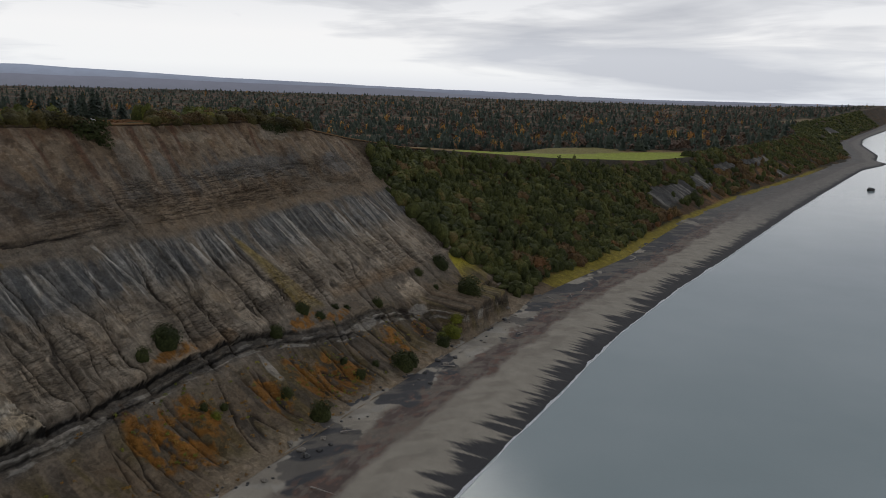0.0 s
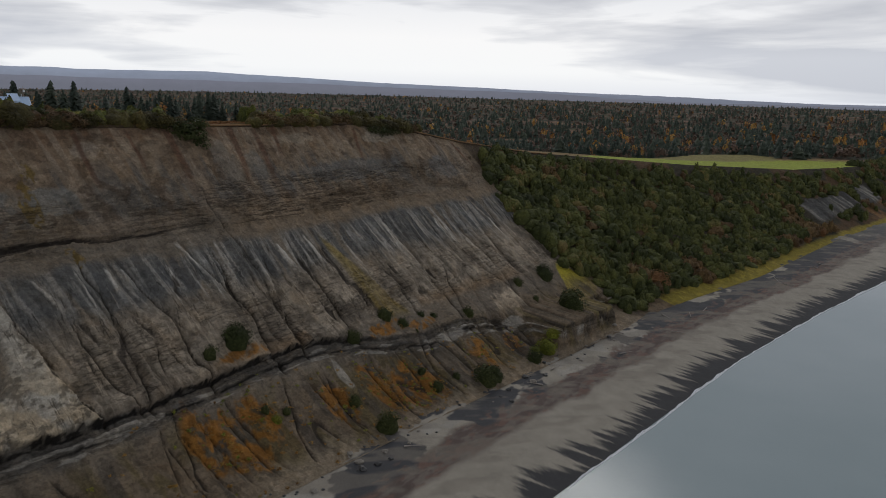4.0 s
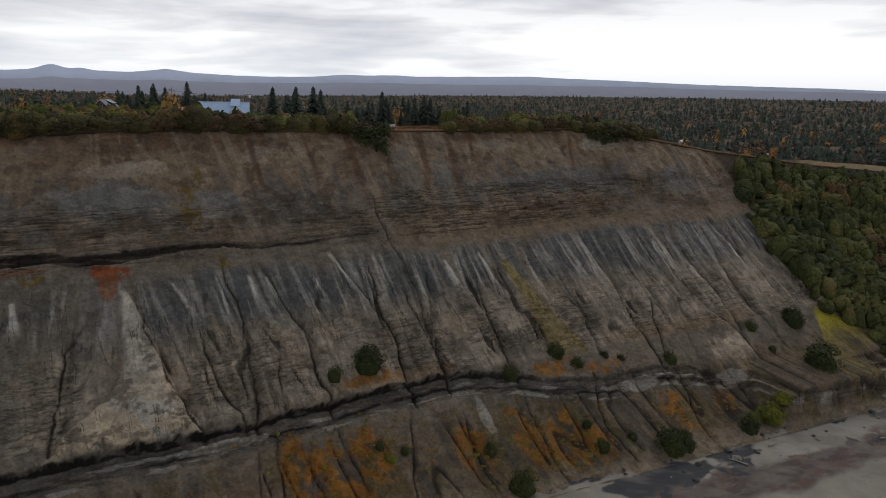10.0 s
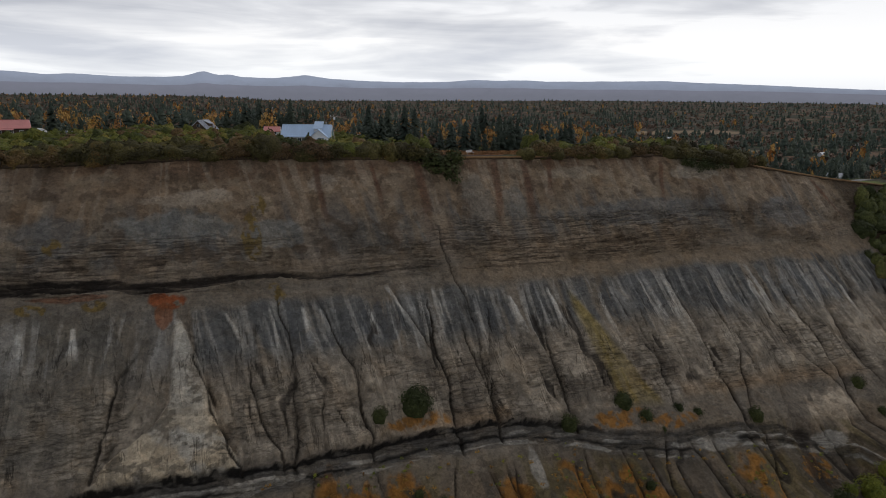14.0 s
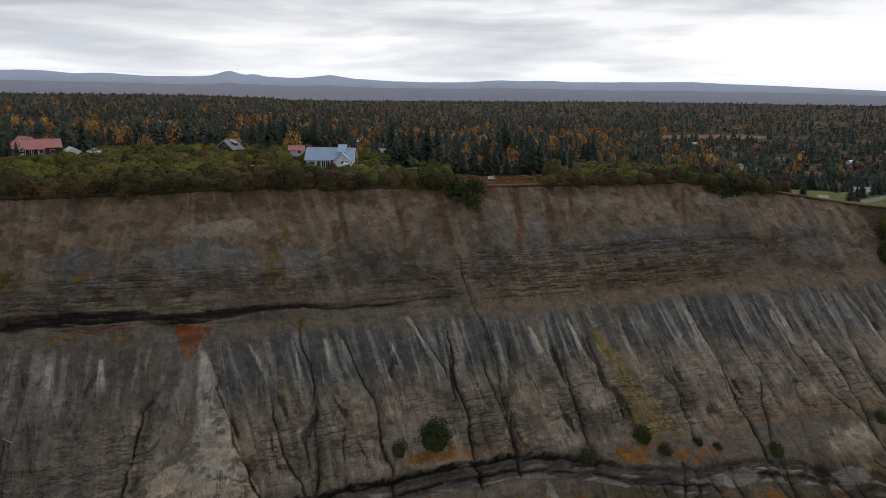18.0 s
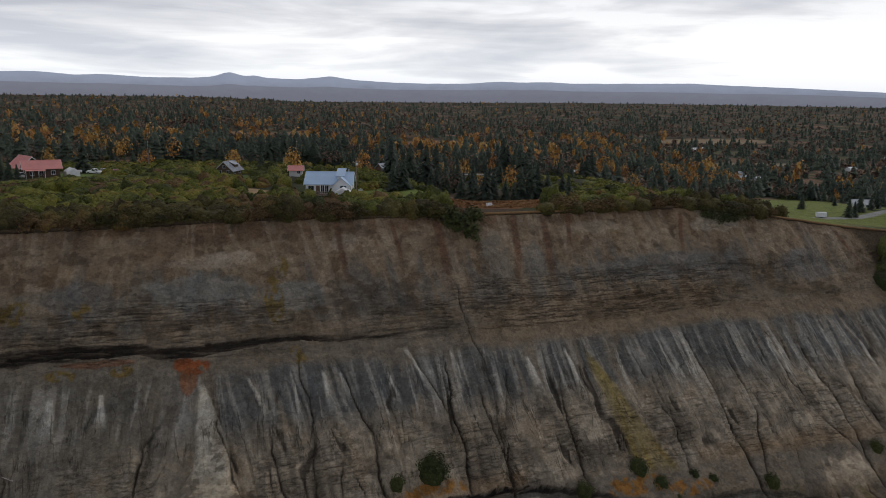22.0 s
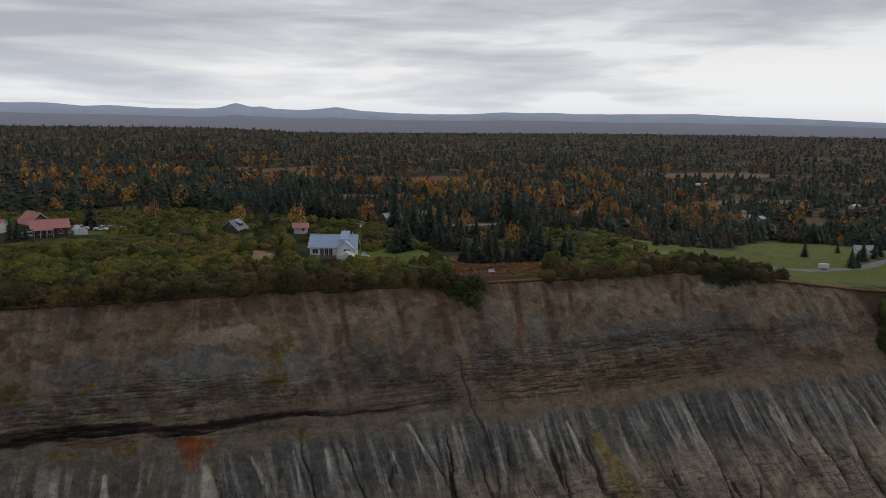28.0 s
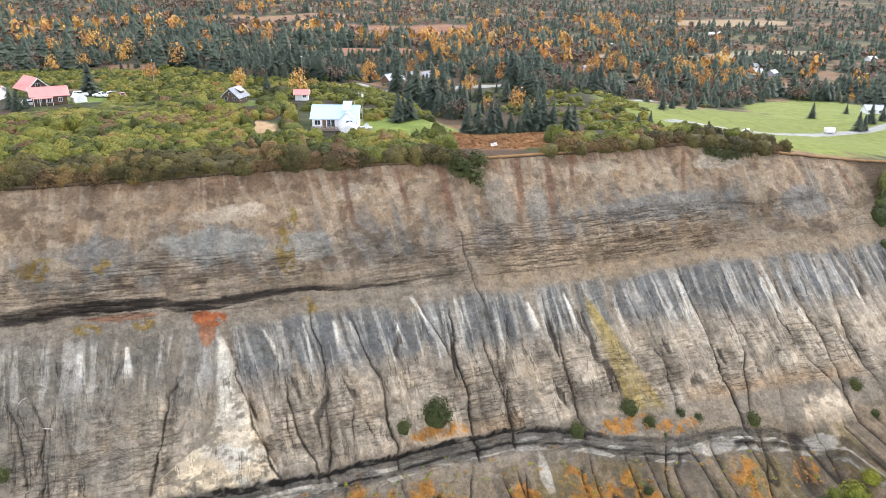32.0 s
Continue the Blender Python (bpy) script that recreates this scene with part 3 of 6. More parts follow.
def bluff_relief(x, z, pale):
    """How far the bare face stands out from its mean slope, and how deep its rills are cut."""
    u = flow(x, z)
    out = 1.8 * (fbm(x / 14, z / 18, 1, 3) - 0.5) + 0.75 * (fbm(x / 3.2, z / 4.5, 2, 4, 0.5) - 0.5) + 0.34 * (fbm(x / 0.7, z / 0.6, 4, 3) - 0.5)
    cut, cone = np.zeros_like(out), cone_mask(x, z)
    band = smooth(17, 20, z) * (1 - smooth(31, 36, z))
    out += 1.0 * cone + 0.20 * pale
    # buttresses that swell between the rills
    for scale, deep, seed in ((4.6, 0.9, 11), (2.0, 0.35, 12), (0.9, 0.12, 13)):
        ridge = np.abs(2 * vnoise(u / scale, z / (7 * scale), seed) - 1)
        out -= deep * band * (1 - 0.7 * cone) * (1 - ridge) ** 3
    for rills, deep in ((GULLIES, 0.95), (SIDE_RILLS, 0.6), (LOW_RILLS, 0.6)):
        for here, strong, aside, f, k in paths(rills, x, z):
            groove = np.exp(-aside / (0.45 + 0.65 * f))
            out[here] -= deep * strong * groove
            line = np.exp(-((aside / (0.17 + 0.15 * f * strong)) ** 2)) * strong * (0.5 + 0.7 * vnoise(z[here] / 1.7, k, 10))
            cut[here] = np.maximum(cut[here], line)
    # fine branching rills on the shoulder
    thin = 1 - np.abs(2 * vnoise(u / 2.3 + 0.35 * fbm(x / 2, z / 2, 26, 3), z / 16, 25) - 1)
    fine_cut = smooth(0.88, 0.97, thin) * smooth(17.5, 20, z) * (1 - smooth(30, 36, z)) * smooth(0.50, 0.64, fbm(x / 4, z / 5, 27, 3)) * (1 - 0.8 * cone) * smooth(-66, -40, x)
    low = smooth(4, 6, z) * (1 - smooth(11, 14, z))
    ridge = 1 - np.abs(2 * vnoise((x + 0.25 * z) / 3.4, z / 22.0, 28) - 1)
    out -= 0.8 * low * ridge**3
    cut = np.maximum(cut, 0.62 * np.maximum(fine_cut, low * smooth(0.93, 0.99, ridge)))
    # soft runnels down the upper face
    upper = smooth(39, 44, z) * (1 - smooth(54, 56, z))
    ridge = 1 - np.abs(2 * vnoise((x + 1.5 * fbm(x / 7, z / 7, 3, 3)) / 5.5, z / 30.0, 16) - 1)
    out -= 0.4 * upper * smooth(0.6, 1.0, ridge)
    # ledges along the beds
    steps = (z * 1.15 + 1.5 * fbm(x / 7, z / 7, 14, 3)) % 1.0
    fine = (z * 2.7 + 2.0 * fbm(x / 5, z / 5, 18, 3)) % 1.0
    beds = smooth(36.5, 38, z) * (1 - smooth(44.5, 47, z)) + 0.6 * band * smooth(0.5, 0.6, fbm(x / 4, z / 4, 23, 3))
    beds *= smooth(0.44, 0.56, fbm(x / 8, z / 3, 15, 4)) * (0.35 + 0.65 * smooth(0.42, 0.56, fbm(x / 2.5, z / 1.5, 17, 3)))
    out += beds * (0.8 * (steps**2 - 0.4) + 0.3 * (fine - 0.5))
    # the hard lip over the lower seam and the soft bed worn back under it
    lower, over = z - lower_seam(x), z - upper_seam(x)
    crisp = (1 - 0.75 * smooth(8, 22, x)) * (0.45 + 0.75 * smooth(0.36, 0.6, fbm(x / 2.2, x * 0, 95, 4, 0.65)))
    out += crisp * (0.9 * smooth(0.0, 0.25, lower) * (1 - smooth(1.0, 4, lower)) - 0.5 * smooth(-3.0, -1.6, lower) * (1 - smooth(-0.2, 0.0, lower)))
    out += 0.5 * smooth(-1.5, -1.3, lower) * (1 - smooth(-0.95, -0.85, lower)) * smooth(0.42, 0.55, fbm(x / 6, z / 3, 20, 3))
    out -= 0.7 * smooth(-0.9, -0.4, over) * (1 - smooth(0.2, 0.6, over)) * (1 - smooth(-16, 2, x))
    return out - 0.55 * cut, cut


def ledge_lines(x, z):
    """Broken lines between the beds, for painted ledge shade and light: short, wavy and uneven."""
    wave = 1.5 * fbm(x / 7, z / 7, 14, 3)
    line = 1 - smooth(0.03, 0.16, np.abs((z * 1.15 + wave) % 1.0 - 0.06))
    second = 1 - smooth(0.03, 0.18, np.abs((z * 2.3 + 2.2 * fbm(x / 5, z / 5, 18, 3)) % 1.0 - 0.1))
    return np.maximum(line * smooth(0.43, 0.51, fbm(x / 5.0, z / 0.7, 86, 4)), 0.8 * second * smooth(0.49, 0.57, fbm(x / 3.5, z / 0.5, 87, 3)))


def bluff_soil(x, z, cut, pale):
    """The colour of the beds, with shade in rills and under ledges painted in."""
    tone = np.empty((*x.shape, 3))
    tone[:] = (0.182, 0.164, 0.142)
    u = flow(x, z)

    def lay(mask, colour, amount=1.0):
        m = np.clip(mask * amount, 0, 1)[..., None]
        tone[:] = tone * (1 - m) + np.array(colour) * m

    def dab(cx, cz, rx, rz, seed, colour, amount, lean=0.0, grain=None):
        """A ragged patch of another soil; grain breaks it up."""
        here = slice(*np.searchsorted(x[:, 0], [cx - 2.2 * rx - 4 * abs(lean), cx + 2.2 * rx + 4 * abs(lean)]))
        xs, zs = x[here], z[here]
        m = patch(xs + lean * (zs - cz), zs, cx, cz, rx, rz, seed) * amount
        if grain:
            m = m * smooth(grain[2], grain[3], fbm(xs / grain[0], zs / grain[1], seed + 4, 4))
        m = np.clip(m, 0, 1)[..., None]
        tone[here] = tone[here] * (1 - m) + np.array(colour) * m

    n1, n2 = fbm(x / 12, z / 12, 51, 4), fbm(x / 4, z / 7, 52, 4)
    streak = fbm(u / 1.2, z / 16, 53, 4, 0.55)
    wide = fbm((u + 0.1 * z) / 4.0, z / 34, 54, 3)
    # upper face: tan sand, browner towards the turf, with washed streaks
    lay(smooth(37, 41, z + 4 * (n1 - 0.5)), (0.192, 0.162, 0.130))
    lay(smooth(46, 51, z + 6 * (n1 - 0.5)), (0.212, 0.168, 0.125), 0.9)
    lay(smooth(47, 50, z) * (1 - smooth(52, 54.5, z)) * smooth(0.54, 0.62, fbm(x / 6 + 0.6 * n1, z / 2.5, 74, 5, 0.65)), (0.30, 0.255, 0.205), 0.45)
    lay(smooth(53.5, 56, z + 3 * (n2 - 0.5)), (0.150, 0.104, 0.074), 0.75)
    lay(smooth(40, 42.5, z) * (1 - smooth(46, 49, z + 3 * (n1 - 0.5))) * smooth(0.40, 0.56, wide), (0.160, 0.162, 0.160), 0.75)
    lay(smooth(36, 37.5, z) * (1 - smooth(41, 44, z)) * smooth(2, 12, x) * (1 - smooth(56, 66, x)), (0.215, 0.172, 0.128), 0.7)
    lay(smooth(0.52, 0.64, wide) * smooth(38, 44, z), (0.18, 0.142, 0.110), 0.6)
    lay(smooth(0.54, 0.64, streak) * smooth(38, 44, z), (0.27, 0.236, 0.198), 0.55)
    lay(smooth(0.52, 0.66, fbm(u / 2.6, z / 20, 97, 4)) * smooth(39, 43, z) * (1 - smooth(48, 53, z)), (0.130, 0.130, 0.130), 0.6)
    lay(smooth(0.56, 0.64, fbm(x / 5, z / 4, 98, 5, 0.6)) * smooth(38, 42, z), (0.25, 0.215, 0.172), 0.5)
    lay(smooth(0.60, 0.66, fbm(x / 3, z / 2, 99, 4)) * smooth(38, 42, z), (0.105, 0.082, 0.062), 0.6)
    for cx, cz, rx, rz, shade in ((-41, 52.0, 5.5, 1.0, (0.36, 0.325, 0.28)), (-19, 53, 3, 1.6, (0.30, 0.27, 0.235)), (12, 49, 3.5, 5, (0.21, 0.195, 0.175)), (20, 48.5, 2.6, 3.6, (0.20, 0.195, 0.185)), (-46, 47.0, 9.5, 2.8, (0.190, 0.200, 0.203)), (-29, 45.5, 6, 2.4, (0.180, 0.187, 0.187)), (-64, 46, 6, 3.5, (0.150, 0.150, 0.150)), (50, 45.5, 21, 2.5, (0.150, 0.153, 0.156)), (88, 44, 8, 3.0, (0.165, 0.165, 0.168)), (68, 52.5, 7, 1.6, (0.28, 0.26, 0.23)), (36, 53.5, 8, 1.2, (0.27, 0.24, 0.20)), (-44, 51.2, 9, 0.9, (0.30, 0.265, 0.225))):
        dab(cx, cz, rx, rz, 57, shade, 0.7)
    for xa, za, xb, zb, half in ((18.3, 57, 16.0, 44, 0.9), (24.6, 56, 23.6, 44.5, 1.0), (31.8, 57, 28.4, 49, 0.7), (0.7, 57, 0.4, 45, 1.1), (104, 50, 107.3, 41.0, 0.7), (-20, 56, -19, 46, 0.7), (-84, 56, -85, 46, 0.8), (60, 55, 57, 47, 0.6), (-9, 56, -8.2, 48, 0.6)):
        f = np.clip((za - z) / (za - zb), -0.2, 1.3)
        lay((1 - smooth(0.4, 1.2, np.abs(x - xa - (xb - xa) * f + 0.9 * (n2 - 0.5)) / half)) * smooth(-0.1, 0.1, f) * (1 - smooth(0.5, 1.2, f)), (0.130, 0.078, 0.056), 0.72)
    # shoulder: blue-grey clay with washed pale slabs
    shoulder = smooth(26, 30, z + 2 * (n2 - 0.5)) * (1 - smooth(34.2, 35.6, z + 2.5 * (n1 - 0.5) + 1.2 * (streak - 0.5)))
    lay(shoulder * smooth(0.34, 0.5, fbm(u / 3.5, z / 14, 68, 3)) * smooth(-56, -42, x), (0.122, 0.127, 0.131), 0.9)
    lay(smooth(34.6, 36, z + 2 * (n1 - 0.5)) * (1 - smooth(37.5, 39, z)) * smooth(-2, 6, x), (0.205, 0.168, 0.128), 0.7)
    for cx, cz, rx, rz in ((34, 31, 2.6, 3.6), (40.5, 29.5, 3.0, 3.8), (60.5, 28.5, 4.6, 4.6), (-13, 31.5, 4.5, 2.8), (9, 30.5, 3, 3), (78, 30, 3, 4), (88, 32, 5, 4), (-28, 31.5, 3.5, 3)):
        dab(cx, cz, rx, rz, 56, (0.112, 0.118, 0.125), 0.8, 0.05, (0.7, 6, 0.28, 0.45))
    lay((1 - smooth(-58, -48, x)) * smooth(16, 20, z) * (1 - smooth(34, 38, z)), (0.135, 0.131, 0.121), 0.8)
    lay((1 - smooth(-60, -50, x)) * smooth(17, 19, z) * (1 - smooth(26, 33, z)) * smooth(0.42, 0.6, fbm(u / 3.0, z / 14, 63, 3)), (0.200, 0.190, 0.170), 0.6)
    lay(shoulder * smooth(0.54, 0.62, streak), (0.30, 0.296, 0.285), 0.6)
    lay(pale, (0.43, 0.43, 0.42), 0.9)
    # buttresses below: beige, blocky, weathered
    mid = smooth(16.5, 18, z) * (1 - smooth(25, 30, z + 2 * (n2 - 0.5))) * (0.4 + 0.6 * smooth(-64, -52, x))
    lay(mid * smooth(0.26, 0.48, n2), (0.325, 0.294, 0.252), 0.85)
    lay(mid * smooth(0.56, 0.68, fbm(x / 2.6, z / 2.2, 89, 4)), (0.16, 0.142, 0.122), 0.55)
    lay(mid * smooth(0.54, 0.66, streak), (0.165, 0.150, 0.130), 0.45)
    lay(mid * (1 - smooth(18, 20.5, z)) * smooth(0.5, 0.6, n1), (0.20, 0.14, 0.085), 0.55)
    cone = cone_mask(x, z)
    lay(cone * (0.45 + 0.55 * smooth(0.36, 0.56, fbm(u / 1.4, z / 5, 91, 4))), (0.40, 0.39, 0.362), 0.85)
    lay(cone * (1 - smooth(20, 26, z)) * smooth(0.42, 0.56, fbm(x / 4, z / 3, 92, 4)), (0.40, 0.35, 0.275), 0.8)
    lay(cone * smooth(0.53, 0.60, fbm(x / 1.6, z / 0.9, 93, 4, 0.6)) * (1 - smooth(25, 32, z)), (0.13, 0.118, 0.10), 0.7)
    # olive talus, sandy slab, yellow grass on the point
    left, right = np.interp(z, [16, 19, 30, 34], [25.0, 25.4, 24.2, 24.2]), np.interp(z, [16, 17, 27, 34], [34.5, 33.9, 29.0, 25.0])
    lay(smooth(-0.4, 0.9, x - left + 1.2 * (n2 - 0.5)) * smooth(-0.4, 0.9, right - x + 1.2 * (n2 - 0.5)) * smooth(16, 18, z) * (1 - smooth(31, 34, z)) * (0.65 + 0.35 * smooth(0.4, 0.6, streak)), (0.245, 0.202, 0.092), 0.95)
    dab(68.5, 13.2, 6.2, 2.8, 56, (0.385, 0.34, 0.282), 0.92, -0.4)
    left, right = np.interp(z, [8.5, 10.0, 10.6, 12, 14.5, 18], [90, 81, 84, 94, 98, 102]), np.interp(z, [8.5, 10.2, 12, 14.5, 18], [97, 108, 110, 107, 104])
    lay(smooth(81, 93, x) * smooth(4, 5, z) * (1 - smooth(9.2, 10, z)), (0.25, 0.215, 0.165), 0.8)
    lay(smooth(108, 113, x), (0.06, 0.045, 0.028), 0.9)
    lay(smooth(-0.5, 0.8, x - left + 2 * (n2 - 0.5)) * smooth(-0.5, 0.8, right - x + 2 * (n2 - 0.5)) * smooth(9.0, 9.6, z) * (1 - smooth(16, 18, z)), (0.34, 0.31, 0.050), 0.95)
    # the rust-red spring and its stain
    dab(-47.6, 36.6, 3.2, 1.1, 57, (0.23, 0.080, 0.030), 0.9, 0.0, (1.0, 0.6, 0.30, 0.45))
    dab(-48.0, 34.9, 1.3, 1.7, 57, (0.22, 0.10, 0.05), 0.75)
    dab(-62, 37.6, 7, 0.5, 59, (0.22, 0.10, 0.055), 0.6)
    # foot slope: grey-brown debris with moss and dry grass
    low = 1 - smooth(10.5, 15, z)
    lay(low, (0.170, 0.140, 0.106), 0.8)
    lay(low * smooth(0.50, 0.62, fbm((x + 0.2 * z) / 3.0, z / 5, 61, 4)), (0.115, 0.098, 0.045), 0.6)
    lay(low * smooth(0.56, 0.66, fbm(x / 2.2, z / 6, 62, 3)), (0.085, 0.080, 0.074), 0.6)
    for cx, cz, rx, rz in SCRUB:
        dab(cx, cz, 1.3 * rx, 1.15 * rz, 60, (0.275, 0.145, 0.038), 0.85, 0.12, (1.1, 1.0, 0.34, 0.56))
    for cx, cz, rx, rz in ((-33, 45, 1.8, 3.6), (-31, 50, 1.5, 1.8), (-75, 45.0, 3.6, 1.8), (-64.5, 44.5, 1.5, 1.2), (-67, 36.3, 3.6, 0.8), (-88, 44, 3, 2), (-58, 36.5, 2, 0.8), (-30, 36.3, 1.6, 1.6)):
        dab(cx, cz, rx, rz, 63, (0.175, 0.130, 0.042), 0.8, 0.0, (0.9, 0.9, 0.42, 0.54))
    # sand washed up against the foot in ragged fans
    lay((1 - smooth(3.9, 5.6, z + 3.2 * (fbm(x / 4, z / 3, 100, 4) - 0.5))) * (1 - smooth(104, 112, x)), (0.235, 0.205, 0.165), 0.85)
    # bedded stretches: bed joints, undercut shade and lit ledge tops put into colour
    stretch = np.interp(x, [-90, -40, -20, -5, 8, 16, 30, 52, 66, 80], [0.9, 0.8, 0.5, 0.6, 0.75, 1.0, 1.0, 1.0, 0.6, 0.35])
    bedded = smooth(36.5, 38, z) * (1 - smooth(44.5, 46.5, z + 2 * (n1 - 0.5))) * (0.4 + 0.6 * smooth(0.38, 0.5, fbm(x / 7, z / 4, 83, 4))) * stretch
    blocky = 0.85 * smooth(16.8, 18.0, z) * (1 - smooth(24, 29, z)) * smooth(0.40, 0.54, fbm(x / 5, z / 4, 82, 4))
    lay(bedded * ledge_lines(x, z), (0.060, 0.049, 0.040), 0.85)
    lay(blocky * ledge_lines(x, z), (0.085, 0.074, 0.064), 0.75)
    lay(bedded * ledge_lines(x, z + 0.28), (0.30, 0.26, 0.21), 0.5)
    # the two dark seams
    lower, upper = z - lower_seam(x), z - upper_seam(x)
    crisp = 1 - smooth(6, 22, x)
    lay(smooth(-3.0, -1.6, lower + 2.0 * (n2 - 0.5)) * (1 - smooth(0.0, 0.3, lower)) * (0.55 + 0.45 * smooth(0.4, 0.55, fbm(x / 3, z / 0.5, 65, 3))) * (1 - 0.75 * smooth(44, 60, x)), (0.112, 0.110, 0.107), 0.85)
    lay(smooth(-0.40, -0.25, lower + 0.3 * (fbm(x / 1.5, z * 0, 94, 3) - 0.5)) * (1 - smooth(0.05, 0.22, lower + 0.7 * (fbm(x / 0.7, z / 0.5, 69, 3) - 0.5))) * (0.35 + 0.65 * crisp) * smooth(0.22, 0.38, fbm(x / 2, z / 0.4, 69, 3)), (0.022, 0.020, 0.019), 0.95)
    lay(smooth(-1.75, -1.6, lower) * (1 - smooth(-1.5, -1.35, lower)) * smooth(0.36, 0.5, fbm(x / 5, z / 0.8, 64, 3)) * (1 - smooth(46, 66, x)), (0.030, 0.028, 0.026), 0.9)
    ledge = smooth(-1.36, -1.2, lower) * (1 - smooth(-0.95, -0.8, lower)) + smooth(-2.5, -2.3, lower) * (1 - smooth(-1.95, -1.8, lower))
    lay(ledge * smooth(0.48, 0.58, fbm(x / 5, z / 0.9, 66, 4)), (0.30, 0.295, 0.28), 0.85)
    for cx, cz, rx, rz in ((6.4, 12.0, 1.1, 2.2), (40, 11.8, 5.0, 0.9), (-36, 14.8, 6.5, 0.5), (62, 10.2, 4.0, 1.0)):
        dab(cx, cz, rx, rz, 67, (0.31, 0.302, 0.285), 0.75)
    thick = np.interp(x, [-100, -60, -45, -36, -22, -8, 4], [1.0, 1.0, 0.8, 0.45, 0.28, 0.2, 0.1])
    ragged = 0.8 * (fbm(x / 1.7, z / 0.6, 90, 3) - 0.5)
    lay(smooth(-1.0, -0.55, upper / thick + ragged) * (1 - smooth(0.6, 1.1, upper / thick + ragged)) * (1 - 0.85 * smooth(-16, 6, x)) * (0.55 + 0.45 * smooth(0.38, 0.5, fbm(x / 6, z / 0.3, 67, 4))), (0.036, 0.031, 0.028), 0.92)
    # dark rill beds, their shade put into the soil colour
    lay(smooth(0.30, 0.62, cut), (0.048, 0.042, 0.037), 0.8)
    tone = 0.146 * (tone / 0.165) ** 1.2
    return np.clip(tone * np.array([1.12, 1.035, 0.915]), 0, 0.6), np.clip(0.7 * bedded + blocky * 0.6 + 0.5 * smooth(-3, -2, lower) * (1 - smooth(-0.2, 0.3, lower)), 0, 1)


fx = np.concatenate([np.arange(-240, -100, 1.2), np.arange(-96, 110, 0.2), np.arange(110.3, 135, 0.8)])
density = np.interp(np.linspace(0, 1, 400), [0, 0.2, 0.23, 0.35, 0.38, 0.62, 0.66, 0.86, 0.9, 1], [1.0, 1.0, 2.0, 2.0, 1.2, 1.2, 1.9, 1.9, 1.0, 1.0])
fs = np.interp(np.linspace(0, 1, 430), np.concatenate([[0], np.cumsum(density)[1:] - density[0]]) / (density.sum() - density[0]), np.linspace(0, 1, 400))
X = np.repeat(fx[:, None], len(fs), 1)
toe, edge = along(TOE, fx)[:, None], along(EDGE, fx)[:, None]
Y = toe - 0.6 + (edge - toe + 0.6) * fs[None]
Z = ground_z(X, np.maximum(Y, toe + 0.01))
slabs = slabs_of_clay(X, Z)
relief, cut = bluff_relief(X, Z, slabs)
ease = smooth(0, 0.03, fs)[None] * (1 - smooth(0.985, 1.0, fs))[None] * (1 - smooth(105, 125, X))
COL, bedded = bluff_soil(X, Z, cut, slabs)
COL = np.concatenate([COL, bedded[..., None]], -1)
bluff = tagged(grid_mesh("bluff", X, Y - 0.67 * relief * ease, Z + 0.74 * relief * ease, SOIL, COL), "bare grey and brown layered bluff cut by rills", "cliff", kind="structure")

# ---- the land behind the edge, to the horizon, and the overgrown slopes along the coast
def zone(x, y, cx, cy, rx, ry, turn=0.0, seed=70, rag=0.5):
    """A patch with a ragged outline: 1 inside."""
    c, s = math.cos(radians(turn)), math.sin(radians(turn))
    a, b = c * (x - cx) + s * (y - cy), -s * (x - cx) + c * (y - cy)
    d = (a / rx) ** 2 + (b / ry) ** 2 + rag * (fbm(x / 6, y / 6, seed, 3) - 0.5)
    return 1 - smooth(0.85, 1.1, d)


MEADOWS = [(24, 22, 22, 13, 0, (0.26, 0.125, 0.055)), (2, 43, 16, 13, 0, (0.14, 0.175, 0.04)), (110, 620, 160, 70, 38, (0.20, 0.10, 0.06)), (690, 835, 110, 55, -12, (0.24, 0.17, 0.10)), (-130, 500, 75, 34, -15, (0.20, 0.11, 0.055)), (150, 75, 75, 60, 35, (0.132, 0.152, 0.032)), (250, 150, 70, 40, 35, (0.15, 0.175, 0.042)),
    (100, 40, 26, 32, 20, (0.145, 0.166, 0.034)), (335, -10, 165, 58, -16, (0.20, 0.135, 0.06)), (425, 20, 60, 30, -20, (0.22, 0.19, 0.07)), (348, -22, 132, 42, -14, (0.27, 0.31, 0.045)), (-32, 42, 3.4, 9, 5, (0.34, 0.23, 0.13)), (-84, 96, 14, 8, 0, (0.11, 0.15, 0.035)),
    (-37, 76, 9, 5, 0, (0.11, 0.14, 0.04)), (80, 330, 130, 26, 8, (0.20, 0.10, 0.06)), (-20, 300, 80, 16, -5, (0.17, 0.10, 0.055)), (330, 420, 90, 24, 10, (0.24, 0.18, 0.10)), (470, 470, 80, 20, 10, (0.22, 0.19, 0.12)), (-150, 655, 80, 26, 25, (0.20, 0.12, 0.07)), (60, 800, 120, 30, 35, (0.20, 0.12, 0.07)), (590, 590, 110, 34, -35, (0.085, 0.080, 0.035)), (200, 288, 55, 12, 12, (0.20, 0.12, 0.06)), (1400, -120, 160, 24, -8, (0.20, 0.15, 0.08))]
ROADS = [((84, 44), (125, 55), (172, 73), (230, 96), 2.2), ((-10, 116), (40, 124), (100, 150), (180, 190), 3.4)]


